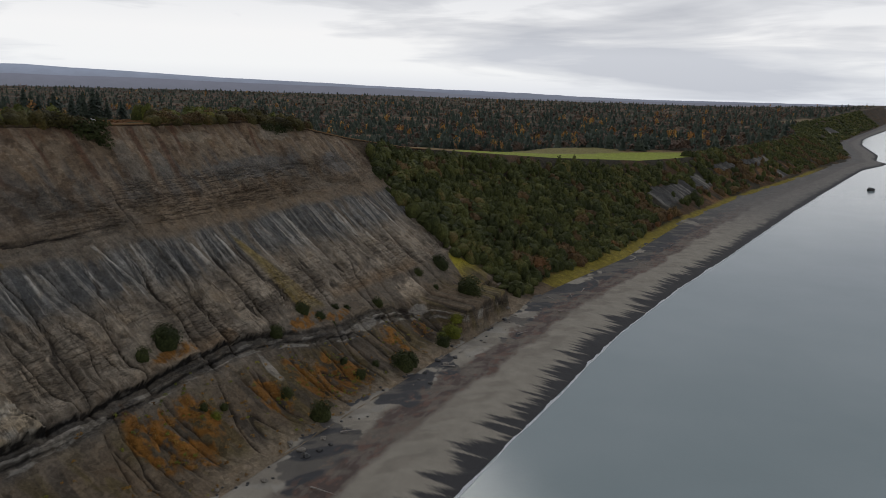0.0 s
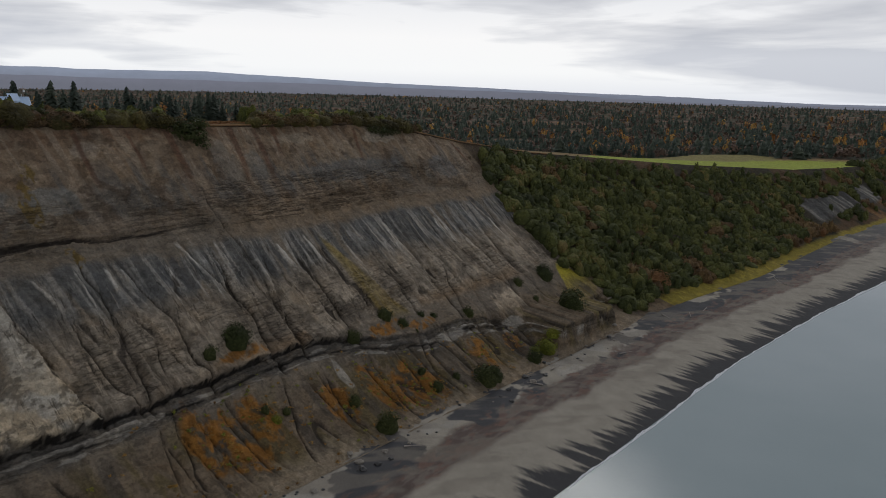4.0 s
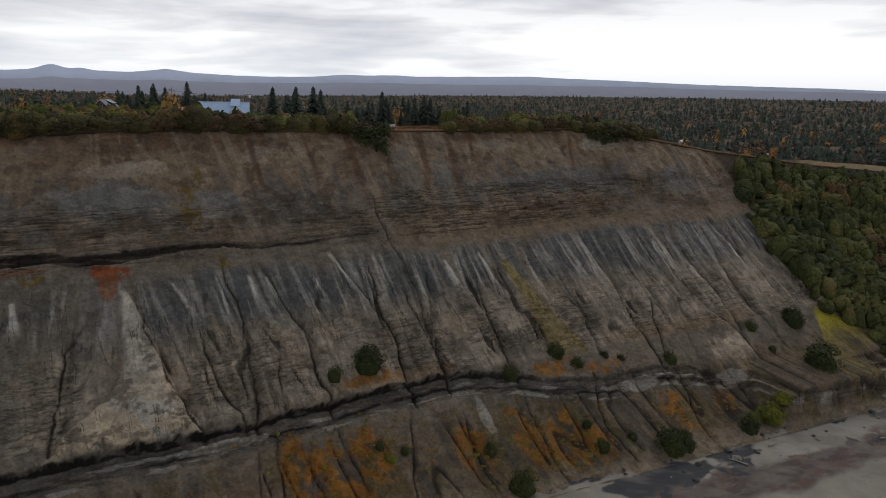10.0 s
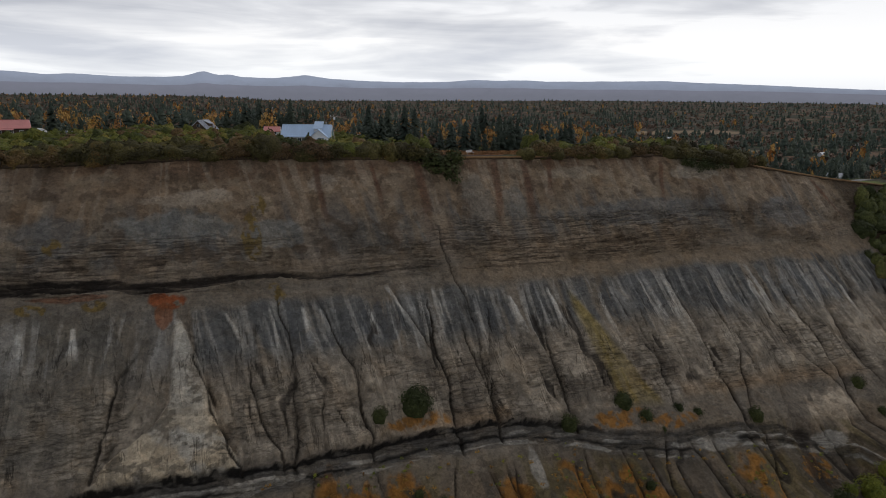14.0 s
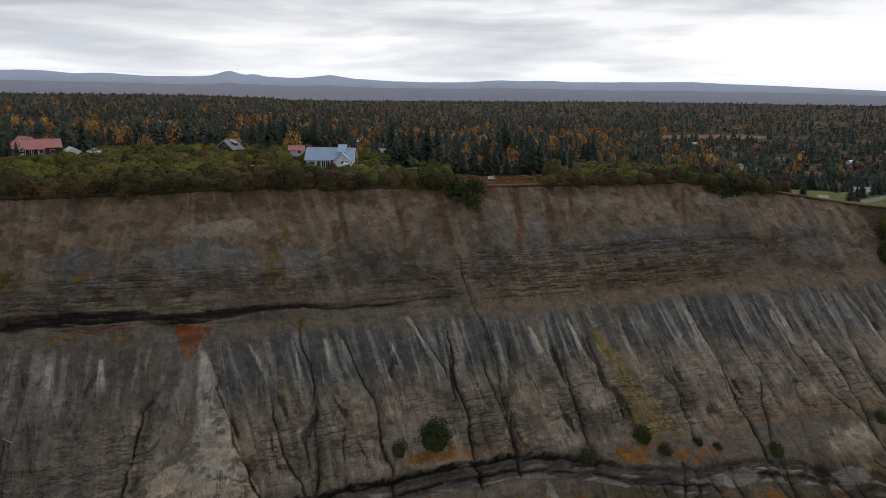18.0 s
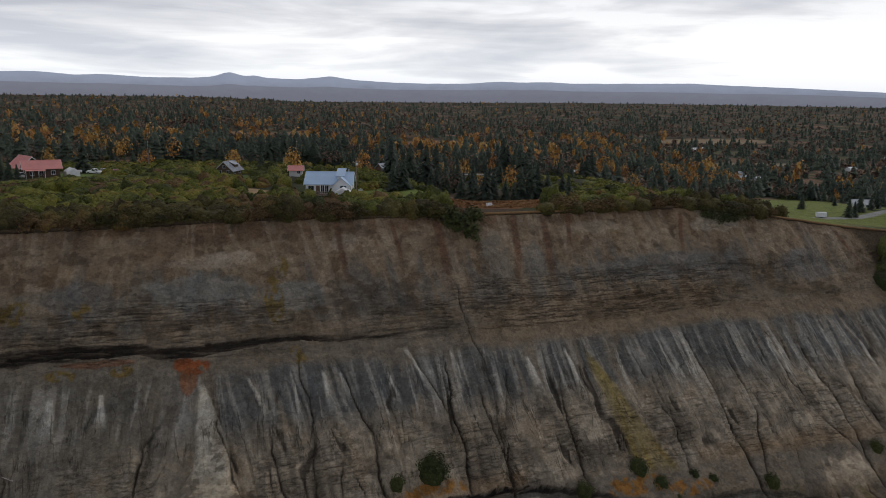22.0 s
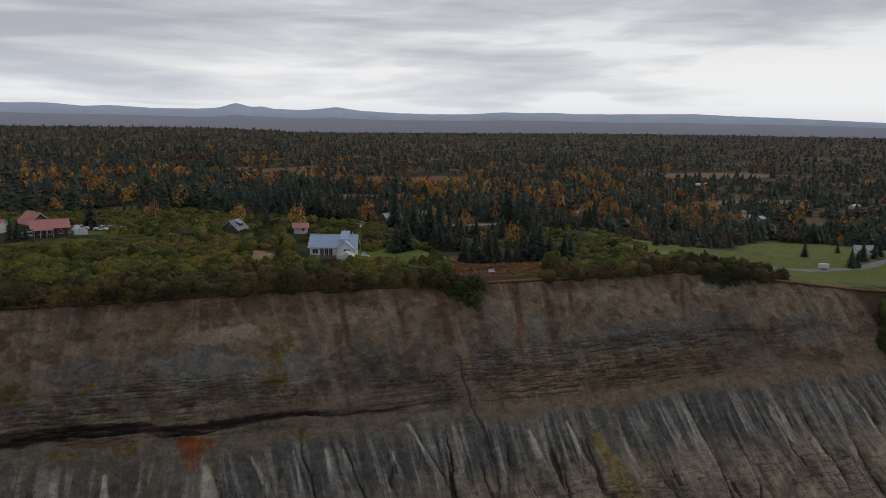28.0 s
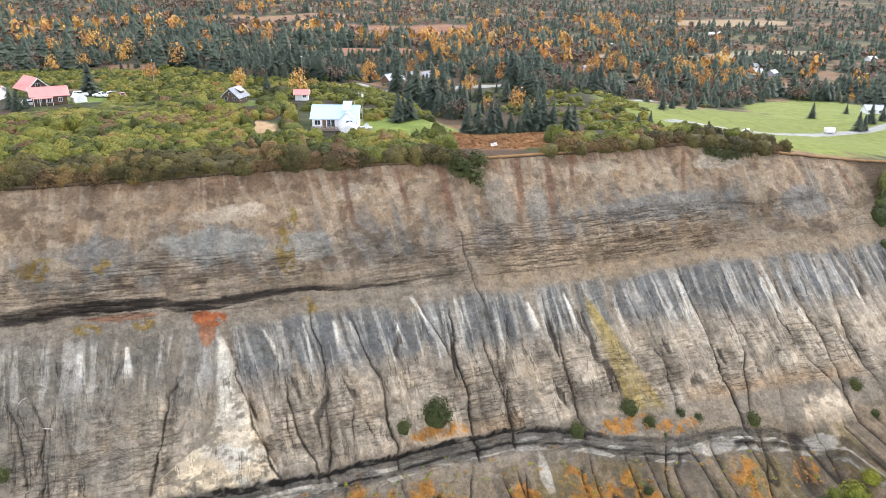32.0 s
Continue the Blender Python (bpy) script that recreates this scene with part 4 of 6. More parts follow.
def land_colour(x, y):
    tone = np.empty((*x.shape, 3))
    tone[:] = (0.038, 0.034, 0.021)
    n = fbm(x / 40, y / 40, 71, 4)

    def lay(m, colour):
        m = np.clip(m, 0, 1)[..., None]
        tone[:] = tone * (1 - m) + np.array(colour) * m

    lay(smooth(0.5, 0.62, n), (0.07, 0.044, 0.028))
    lay(smooth(0.59, 0.64, fbm(x / 38, y / 38, 104, 4)), (0.16, 0.095, 0.055))
    lay(smooth(0.58, 0.7, fbm(x / 15, y / 15, 72, 3)), (0.05, 0.06, 0.022))
    for cx, cy, rx, ry, turn, colour in MEADOWS:
        lay(zone(x, y, cx, cy, rx, ry, turn), colour)
    edge = y - along(EDGE, x)
    lay((1 - smooth(0.3, 1.3, edge + 2 * (n - 0.5))) * (1 - smooth(150, 170, x)) * (smooth(6, 9, x) * (1 - smooth(28, 32, x)) + smooth(82, 88, x)), (0.28, 0.145, 0.055))
    for *points, half in ROADS:
        for (xa, ya), (xb, yb) in zip(points, points[1:]):
            f = np.clip(((x - xa) * (xb - xa) + (y - ya) * (yb - ya)) / ((xb - xa) ** 2 + (yb - ya) ** 2), 0, 1)
            lay(1 - smooth(half, half + 0.8, np.hypot(x - xa - f * (xb - xa), y - ya - f * (yb - ya))), (0.25, 0.245, 0.235))
    return tone


gx = np.concatenate([-np.geomspace(2600, 142, 30), np.arange(-140, 300, 1.6), np.geomspace(300, 4900, 240)])
gb = np.concatenate([np.arange(0, 120, 1.2), np.geomspace(120, 4900, 170)])
X = np.repeat(gx[:, None], len(gb), 1)
Y = along(EDGE, gx)[:, None] + gb[None]
Z = ground_z(X, Y + 1e-6) + (fbm(X / 4, Y / 4, 73, 3) - 0.5) * 0.5 * smooth(0.5, 4, gb)[None]
ground = tagged(grid_mesh("ground", X, Y, Z, LAND, land_colour(X, Y)), "grassy plateau with meadows, forest floor and gravel roads", "ground", kind="structure")

sx = np.concatenate([np.arange(128, 640, 1.2), np.geomspace(640, 4900, 180)])
ss = np.linspace(0, 1, 72)
X = np.repeat(sx[:, None], len(ss), 1)
toe, edge = along(TOE, sx)[:, None], along(EDGE, sx)[:, None]
Y = toe - 0.5 + (edge - toe + 0.5) * ss[None]
Z = ground_z(X, np.maximum(Y, toe + 0.01))
out = 5.0 * (fbm(X / 22, Z / 30, 75, 3) - 0.5) + 1.5 * (fbm(X / 5, Z / 9, 76, 3) - 0.5)
ease = np.sin(np.pi * ss)[None] ** 0.5 * smooth(128, 150, X)


def bare_walls(x, z):
    """The upright grey walls in the slope along the coast."""
    rag = fbm(x / 9, z / 7, 77, 3) - 0.5
    wall = np.zeros_like(x)
    for xa, xb, low, high in ((310, 372, 9.5, 17.0), (384, 420, 10.5, 17.5), (456, 500, 15.5, 21.0), (516, 596, 15.5, 20.0), (560, 588, 6.0, 10.5), (1000, 1120, 8, 17), (1370, 1480, 12, 22)):
        wall = np.maximum(wall, smooth(xa - 4, xa + 3, x + 8 * rag) * (1 - smooth(xb - 3, xb + 4, x + 8 * rag)) * smooth(low - 0.8, low + 0.6, z + 3 * rag) * (1 - smooth(high - 0.6, high + 0.8, z + 2 * rag)))
    return wall


bare = bare_walls(X, Z)
out += bare * (1.5 - 2.2 * (1 - np.abs(2 * vnoise(X / 4.5, Z / 40, 80) - 1)) ** 2)
COL = np.empty((*X.shape, 3))
COL[:] = (0.05, 0.042, 0.027)
foot = (1 - smooth(0.06, 0.12, ss + 0.05 * (fbm(X / 8, X * 0, 81, 3) - 0.5))) * (1 - smooth(620, 760, X))
talus = smooth(430, 470, X) * (1 - smooth(640, 700, X)) * smooth(5, 7, Z) * (1 - smooth(13, 16, Z)) + smooth(360, 380, X) * (1 - smooth(430, 450, X)) * (1 - smooth(9, 12, Z))
pillar = fbm(X / 2.5, Z / 30, 82, 3)
for mask, tone in ((smooth(0.48, 0.6, fbm(X / 14, Z / 8, 78, 3)), (0.095, 0.058, 0.030)), (talus * smooth(0.36, 0.52, fbm(X / 10, Z / 6, 79, 3)), (0.20, 0.105, 0.042)), (bare, (0.112, 0.108, 0.098)), (bare * smooth(0.56, 0.66, pillar), (0.24, 0.22, 0.185)), (bare * smooth(0.56, 0.46, pillar) * smooth(0.44, 0.36, pillar), (0.07, 0.066, 0.06)), (foot, (0.24, 0.19, 0.03))):
    COL = COL * (1 - mask[..., None]) + np.array(tone) * mask[..., None]
slope = tagged(grid_mesh("slope", X, Y - 0.6 * out * ease, Z + 0.7 * out * ease, SOIL, COL), "overgrown coastal slope with pale bare patches", "slope", kind="structure")

# ---- far hills, nearly five kilometres off
SKYLINE = [(-50, 1.0), (-22, 1.15), (-14, 1.12), (-10, 1.22), (-7.8, 1.03), (-6.0, 1.14), (-4, 1.0), (-3, 0.98), (0, 1.02), (1.0, 1.12), (1.6, 1.32), (2.0, 1.46), (2.5, 1.42), (3.0, 1.20), (3.5, 1.20), (3.9, 1.28), (4.5, 1.10), (7, 1.04), (8.5, 1.20), (9.3, 1.32), (9.9, 1.22), (11, 1.04),
    (14.3, 0.90), (17, 0.88), (19.5, 0.93), (21.8, 1.10), (23, 1.06), (25.5, 1.10), (27, 1.02), (29, 1.04), (33, 1.08), (35.5, 1.12), (38, 1.0), (42, 0.87), (47.5, 0.62), (50, 0.56), (55, 0.44), (59, 0.30), (62, 0.22), (67, 0.12), (71, 0.02), (74, -0.10), (79, -0.22), (130, -0.30)]
heading = np.linspace(-50, 130, 1100)
rise = (along(SKYLINE, heading - 0.25) + along(SKYLINE, heading) + along(SKYLINE, heading + 0.25)) / 3
rise = rise + 0.03 + 0.05 * (fbm(heading / 0.7, heading * 0, 83, 4) - 0.5)
FAR = 4600.0
steps = np.linspace(0, 1, 16)
R = FAR * (0.95 + 0.07 * steps)[None]
A = np.radians(heading)[:, None]
crest = 75 + FAR * np.tan(np.radians(rise))
level = 8 + (crest - 8)[:, None] * steps[None] ** 0.75
level = level + (fbm(heading[:, None] / 1.5, steps[None] * 5, 82, 3) - 0.5) * 12 * np.sin(np.pi * steps)[None]
hills = tagged(grid_mesh("backdrop_hills", -20 + R * np.sin(A), -140 + R * np.cos(A), level, HILL), "low far hills with blue-grey haze painted on", "hills", kind="structure")
# a lower, nearer and darker ridge before them
low_rise = 0.42 * np.maximum(rise, 0.0) + 0.14 * (fbm(heading / 5, heading * 0, 84, 4) - 0.5) + 0.05 - 0.35 * smooth(55, 72, heading)
R = FAR * (0.90 + 0.045 * steps)[None]
level = 8 + (74 + FAR * 0.94 * np.tan(np.radians(low_rise)) - 8)[:, None] * steps[None] ** 0.75
tagged(grid_mesh("backdrop_ridge", -20 + R * np.sin(A), -140 + R * np.cos(A), level, RIDGE), "low wooded ridge before the hills with purple-grey haze painted on", "hills", kind="structure")


# ---- plants: templates as arrays of corners and faces
rng = np.random.default_rng(7)


def spruce_shape(tiers, sides, rag, seed):
    """A spire of drooping whorls, one metre high and one wide."""
    r = np.random.default_rng(seed)
    verts, faces = [], []
    for k in range(tiers):
        f = k / tiers
        base, top = 0.06 + 0.86 * f, min(1.0, 0.06 + 0.86 * f + (1.55 - 0.4 * f) / tiers)
        radius = 0.5 * (1 - f) ** 0.7 + 0.02
        first = len(verts)
        verts.append((0, 0, top))
        for s in range(sides):
            angle = 2 * math.pi * (s + 0.5 * (k % 2) + 0.3 * r.random()) / sides
            long = radius * (1 + rag * (r.random() - 0.5) * 2)
            verts.append((long * math.cos(angle), long * math.sin(angle), base - 0.04 * r.random() - (0.03 if s % 2 else -0.02)))
        faces += [(first, first + 1 + s, first + 1 + (s + 1) % sides) for s in range(sides)]
    return np.array(verts), np.array(faces)


def crown_shape(lobes, leaves, leaf, seed, spread=0.30, tall=1.0, low=0.28):
    """A crown one metre wide of leaf sprays set round a few lobes: four corners a spray."""
    r = np.random.default_rng(seed)
    verts, faces = [], []
    for k in range(lobes):
        angle, far = 2 * math.pi * (k / lobes + 0.1 * r.random()), spread * (0.5 + 0.6 * r.random()) * (0 if k == 0 else 1)
        middle = np.array([far * math.cos(angle), far * math.sin(angle), tall * (low + 0.42 * r.random() if k else 0.62)])
        size = 0.24 + 0.10 * r.random()
        for _ in range(leaves):
            way = r.normal(size=3)
            way[2] = abs(way[2]) * 0.9 - 0.25
            way /= np.linalg.norm(way)
            place = middle + way * size * np.array([1, 1, tall**0.5]) * (0.75 + 0.35 * r.random())
            face = way + np.array([0, 0, 0.35]) + 0.28 * r.normal(size=3)
            face /= np.linalg.norm(face)
            a = np.cross(face, r.normal(size=3))
            a /= np.linalg.norm(a)
            b = np.cross(face, a)
            first, half = len(verts), leaf * (0.6 + 0.8 * r.random())
            verts += [place + half * (p * a + q * b) for p, q in ((-1, -0.3), (0.2, -0.8), (1, 0.3), (-0.2, 0.8))]
            faces.append((first, first + 1, first + 2, first + 3))
    return np.array(verts), np.array(faces)


def mound_shape(seed, sides=15, rings=6, sprays=48, spray=0.048):
    """A low shrub one metre wide: a lumpy mound of foliage with leaf sprays all over it."""
    r = np.random.default_rng(seed)
    lumps = r.normal(size=(9, 3))
    lumps[:, 2] = np.abs(lumps[:, 2])
    lumps /= np.linalg.norm(lumps, axis=1)[:, None]

    def reach(way):
        near = np.max(np.exp(-6.5 * (1 - lumps @ way)))
        return 0.36 + 0.17 * near + 0.05 * (r.random() - 0.5)

    verts, faces = [], []
    for k in range(rings):
        polar = math.radians(1 + 105 * k / (rings - 1))
        for s in range(sides):
            a = 2 * math.pi * (s + 0.5 * (k % 2)) / sides
            way = np.array([math.sin(polar) * math.cos(a), math.sin(polar) * math.sin(a), math.cos(polar)])
            verts.append(way * reach(way) * (1, 1, 1.75) + (0, 0, 0.05))
    for k in range(rings - 1):
        for s in range(sides):
            a, b = k * sides + s, k * sides + (s + 1) % sides
            faces.append((a, a + sides, b + sides, b))
    for _ in range(sprays):
        way = r.normal(size=3)
        way[2] = abs(way[2]) - 0.15
        way /= np.linalg.norm(way)
        place = way * (reach(way) + 0.03 * r.random()) * (1, 1, 1.75) + (0, 0, 0.05)
        face = way + 0.5 * r.normal(size=3)
        face /= np.linalg.norm(face)
        a = np.cross(face, r.normal(size=3))
        a /= np.linalg.norm(a)
        b, first, half = np.cross(face, a), len(verts), spray * (0.6 + 0.9 * r.random())
        verts += [place + half * (p * a + q * b) * (1, 1, 1.3) for p, q in ((-1, -0.3), (0.2, -0.8), (1, 0.3), (-0.2, 0.8))]
        faces.append((first, first + 1, first + 2, first + 3))
    return np.array(verts), np.array(faces)


def scatter(name, shapes, places, widths, heights, material, seed=1):
    """One joined mesh of many plants: each takes one of the shapes, turned and sized."""
    r = np.random.default_rng(seed)
    kind = r.integers(0, len(shapes), len(places))
    verts, faces, tints, count = [], [], [], 0
    for k, (v, f) in enumerate(shapes):
        mine = np.where(kind == k)[0]
        if not len(mine):
            continue
        turn = r.random(len(mine)) * 2 * np.pi
        c, s = np.cos(turn)[:, None], np.sin(turn)[:, None]
        w, h = widths[mine][:, None], heights[mine][:, None]
        p = places[mine]
        xyz = np.stack([(c * v[:, 0] - s * v[:, 1]) * w + p[:, :1], (s * v[:, 0] + c * v[:, 1]) * w + p[:, 1:2], v[None, :, 2] * h + p[:, 2:3]], -1)
        tints.append(np.repeat(r.random(len(mine)), len(v)).astype(np.float32))
        verts.append(xyz.reshape(-1, 3))
        faces.append((f[None] + (np.arange(len(mine)) * len(v))[:, None, None]).reshape(-1, f.shape[1]) + count)
        count += len(mine) * len(v)
    mesh = bpy.data.meshes.new(name)
    raw_mesh(mesh, np.concatenate(verts), np.concatenate(faces))
    mesh.polygons.foreach_set("use_smooth", np.ones(len(mesh.polygons), bool))
    mesh.attributes.new("tint", "FLOAT", "POINT").data.foreach_set("value", np.concatenate(tints))
    mesh.materials.append(material)
    return new(name, mesh)


def jitter_grid(xa, xb, ya, yb, step, seed):
    r = np.random.default_rng(seed)
    x, y = np.meshgrid(np.arange(xa, xb, step), np.arange(ya, yb, step))
    x, y = x.ravel() + step * (r.random(x.size) - 0.5), y.ravel() + step * (r.random(x.size) - 0.5)
    return x, y, r


def inside(x, y, boxes):
    hit = np.zeros(len(x), bool)
    for xa, xb, ya, yb in boxes:
        hit |= (x > xa) & (x < xb) & (y > ya) & (y < yb)
    return hit


YARDS = [(-24, 2, 29, 50), (-35.5, -28.5, 30, 52), (-44, -29, 67, 86), (-105, -72, 76, 112), (-22, -13, 72, 88)]
BUSHES = [mound_shape(s) for s in (11, 12, 13, 14, 15)]
SMALL_BUSHES = [mound_shape(s, 11, 5, 44, 0.085) for s in (16, 17, 18, 19)]


def on_ground(x, y, sink=0.0):
    return np.stack([x, y, ground_z(x, y) - sink], 1)


# thickets on the plateau, from the edge back to the houses
x, y, r = jitter_grid(-150, 92, -2, 150, 2.6, 21)
back = y - along(EDGE, x)
depth = np.interp(x, [-150, -70, -45, -24, -23, 6, 7, 30, 31, 60, 88, 92], [90, 86, 84, 80, 27, 24, 0, 0, 8, 11, 8, 0]) + 6 * (fbm(x / 9, y / 9, 91) - 0.5)
keep = (back > 0.6) & (back < depth) & ~inside(x, y, YARDS)
openings = (fbm(x / 12, y / 12, 92, 3) > 0.66) & (back > 18)
keep &= ~openings
x, y, back, r0 = x[keep], y[keep], back[keep], r.random(keep.sum())
size = 3.6 + 3.4 * r0**2
tall = (1.3 + 1.2 * np.random.default_rng(3).random(len(x)) + 5.2 * (fbm(x / 7, y / 7, 97, 3) - 0.32) + 0.7 * (back < 12)) * np.where(back < 2.5, 0.75, 1.0) * (1 - 0.5 * smooth(48, 60, y) * (1 - smooth(-62, -52, x)))
rusty = (fbm(x / 5, y / 5, 93, 3) + 0.10 * (back < 5) + 0.05 * (x < -40) * (back < 14) + 0.20 * (np.random.default_rng(9).random(len(x)) - 0.5)) > 0.69
lip = back < 4.0 + 8.5 * (1 - smooth(-46, -26, x)) + 11 * (fbm(x / 8, y / 8, 108, 3) - 0.5)
for flag, name, leaf, label in ((lip, "edge_thicket", EDGE_ALDER, "dark olive and rusty alder along the bluff edge"), (~rusty & ~lip, "alder_thicket", ALDER, "dense olive and green alder thicket on the bluff top"), (rusty & ~lip, "brown_thicket", RUST, "russet-brown leafless shrubs among the alders")):
    tagged(scatter(name, BUSHES, on_ground(x[flag], y[flag], 0.3), size[flag], tall[flag], leaf, 4), label, "shrubs", kind="stuff")

# the overgrown hollow beside the bare face
x, y, r = jitter_grid(88, 900, -180, 25, 2.8, 22)
z = ground_z(x, y)
toe, edge = along(TOE, x), along(EDGE, x)
border = np.interp(z, [4, 9, 14, 23, 34, 43, 54], [100, 103, 102, 104, 106, 112, 122]) + 2.5 * (fbm(z / 4, x * 0, 94) - 0.5) + 6 * (1 - smooth(12, 18, z))
thin = np.where(x > 290, smooth(0.30, 0.46, fbm(x / 22, y / 22, 95, 3)), 1.0) * (1 - 0.97 * bare_walls(x, z)) * (1 - 0.75 * smooth(445, 470, x) * (1 - smooth(640, 700, x)) * (1 - smooth(13, 16, z)))
keep = (y > toe + 3 + 3.0 * (x > 125)) & (y < edge + np.where(x < 440, -4, 5)) & (x > border) & (r.random(len(x)) < thin)
x, y = x[keep], y[keep]
size, tall = 2.6 + 4.6 * r.random(len(x)) ** 1.6, 1.2 + 2.4 * r.random(len(x)) + 4.6 * (fbm(x / 9, y / 9, 98, 3) - 0.25)
brown = (fbm(x / 10, y / 10, 96, 3) - 0.09 - 0.2 * (1 - smooth(116, 134, x)) + 0.17 * (1 - smooth(4, 18, y - along(TOE, x))) * smooth(120, 150, x) + 0.10 * smooth(170, 260, x)) > 0.62
for flag, name, leaf, label in ((~brown, "slope_thicket", DARK_ALDER, "dark green alder thicket covering the slope"), (brown, "rust_thicket", RUST, "rusty brown shrubs at the foot of the slope")):
    tagged(scatter(name, SMALL_BUSHES, on_ground(x[flag], y[flag], 0.4), size[flag], tall[flag], leaf, 5), label, "shrubs", kind="stuff")

# coarser growth on the slopes farther along the coast
x, y, r = jitter_grid(880, 2400, -340, -90, 7.0, 36)
keep = (y > along(TOE, x) + 5) & (y < along(EDGE, x) + 8) & (r.random(len(x)) < 0.35 + 0.65 * smooth(0.40, 0.52, fbm(x / 40, y / 25, 110, 3))) & (bare_walls(x, ground_z(x, y)) < 0.3)
x, y = x[keep], y[keep]
tagged(scatter("far_slope_thicket", SMALL_BUSHES, on_ground(x, y, 0.5), 6 + 6 * r.random(len(x)), 2.5 + 3.5 * r.random(len(x)), DARK_ALDER, 15), "dark brush on the far coastal slope", "shrubs", kind="stuff")

# forest
TREELINE = [(-900, 225), (-130, 232), (-98, 226), (-60, 226), (-45, 206), (-33, 150), (-15, 126), (5, 108), (16, 98), (17, 60), (46, 56), (52, 64), (70, 100), (130, 128), (170, 150), (240, 168), (300, 190), (330, 70), (440, 34), (470, -30), (560, -78), (800, -112), (900, -126), (1100, -116), (1320, -126), (1615, -172), (5000, -545)]


def forest_places(near, far, spacing, seed):
    """Places over a fan of land, thinning out with distance from the sea side."""
    r = np.random.default_rng(seed)
    rings, d = [], near
    while d < far:
        step = max(spacing, 0.0088 * d)
        a = np.radians(np.arange(-24, 106, np.degrees(step / d)))
        a = a + (r.random(len(a)) - 0.5) * 1.6 * step / d
        rr = d + (r.random(len(a)) - 0.5) * 1.6 * step
        rings.append(np.stack([-30 + rr * np.sin(a), -140 + rr * np.cos(a)], 1))
        d += step
    p = np.concatenate(rings)
    x, y = p.T
    keep = y > along(TREELINE, x) + 12 * (fbm(x / 20, y / 20, 101, 3) - 0.5)
    for cx, cy, rx, ry, turn, _ in MEADOWS:
        keep &= zone(x, y, cx, cy, rx, ry, turn) < 0.5
    for *points, half in ROADS:
        for (xa, ya), (xb, yb) in zip(points, points[1:]):
            f = np.clip(((x - xa) * (xb - xa) + (y - ya) * (yb - ya)) / ((xb - xa) ** 2 + (yb - ya) ** 2), 0, 1)
            keep &= np.hypot(x - xa - f * (xb - xa), y - ya - f * (yb - ya)) > half + 6
    keep &= ~inside(x, y, YARDS)
    keep &= (fbm(x / 38, y / 38, 104, 4) < 0.615) & (fbm(x / 13, y / 13, 105, 3) < 0.56) | (r.random(len(x)) < 0.10)
    return x[keep], y[keep], r


NEAR_SPRUCE = [spruce_shape(8, 7, 0.35, s) for s in (1, 2, 3)]
FAR_SPRUCE = [spruce_shape(4, 5, 0.35, s) for s in (4, 5, 6)]
NEAR_GOLD = [crown_shape(7, 24, 0.05, s, spread=0.22, tall=1.0, low=0.2) for s in (31, 32)]
FAR_GOLD = [crown_shape(5, 6, 0.12, s, spread=0.2, tall=1.0, low=0.25) for s in (33, 34)]
GROVES = [(120, 330, 38), (250, 430, 32), (150, 620, 50), (100, 420, 40), (75, 240, 28), (180, 500, 40), (215, 580, 35), (308, 630, 40), (382, 640, 40), (470, 690, 35), (450, 838, 50), (-36, 574, 20), (-4, 731, 30), (-137, 592, 35), (42, 445, 24), (50, 330, 18), (640, -20, 30), (690, 130, 40), (776, -72, 30), (748, 240, 35), (330, 340, 20), (560, 900, 80), (100, 950, 80)]
NEAR_GREEN, NEAR_GOLDEN = [], []
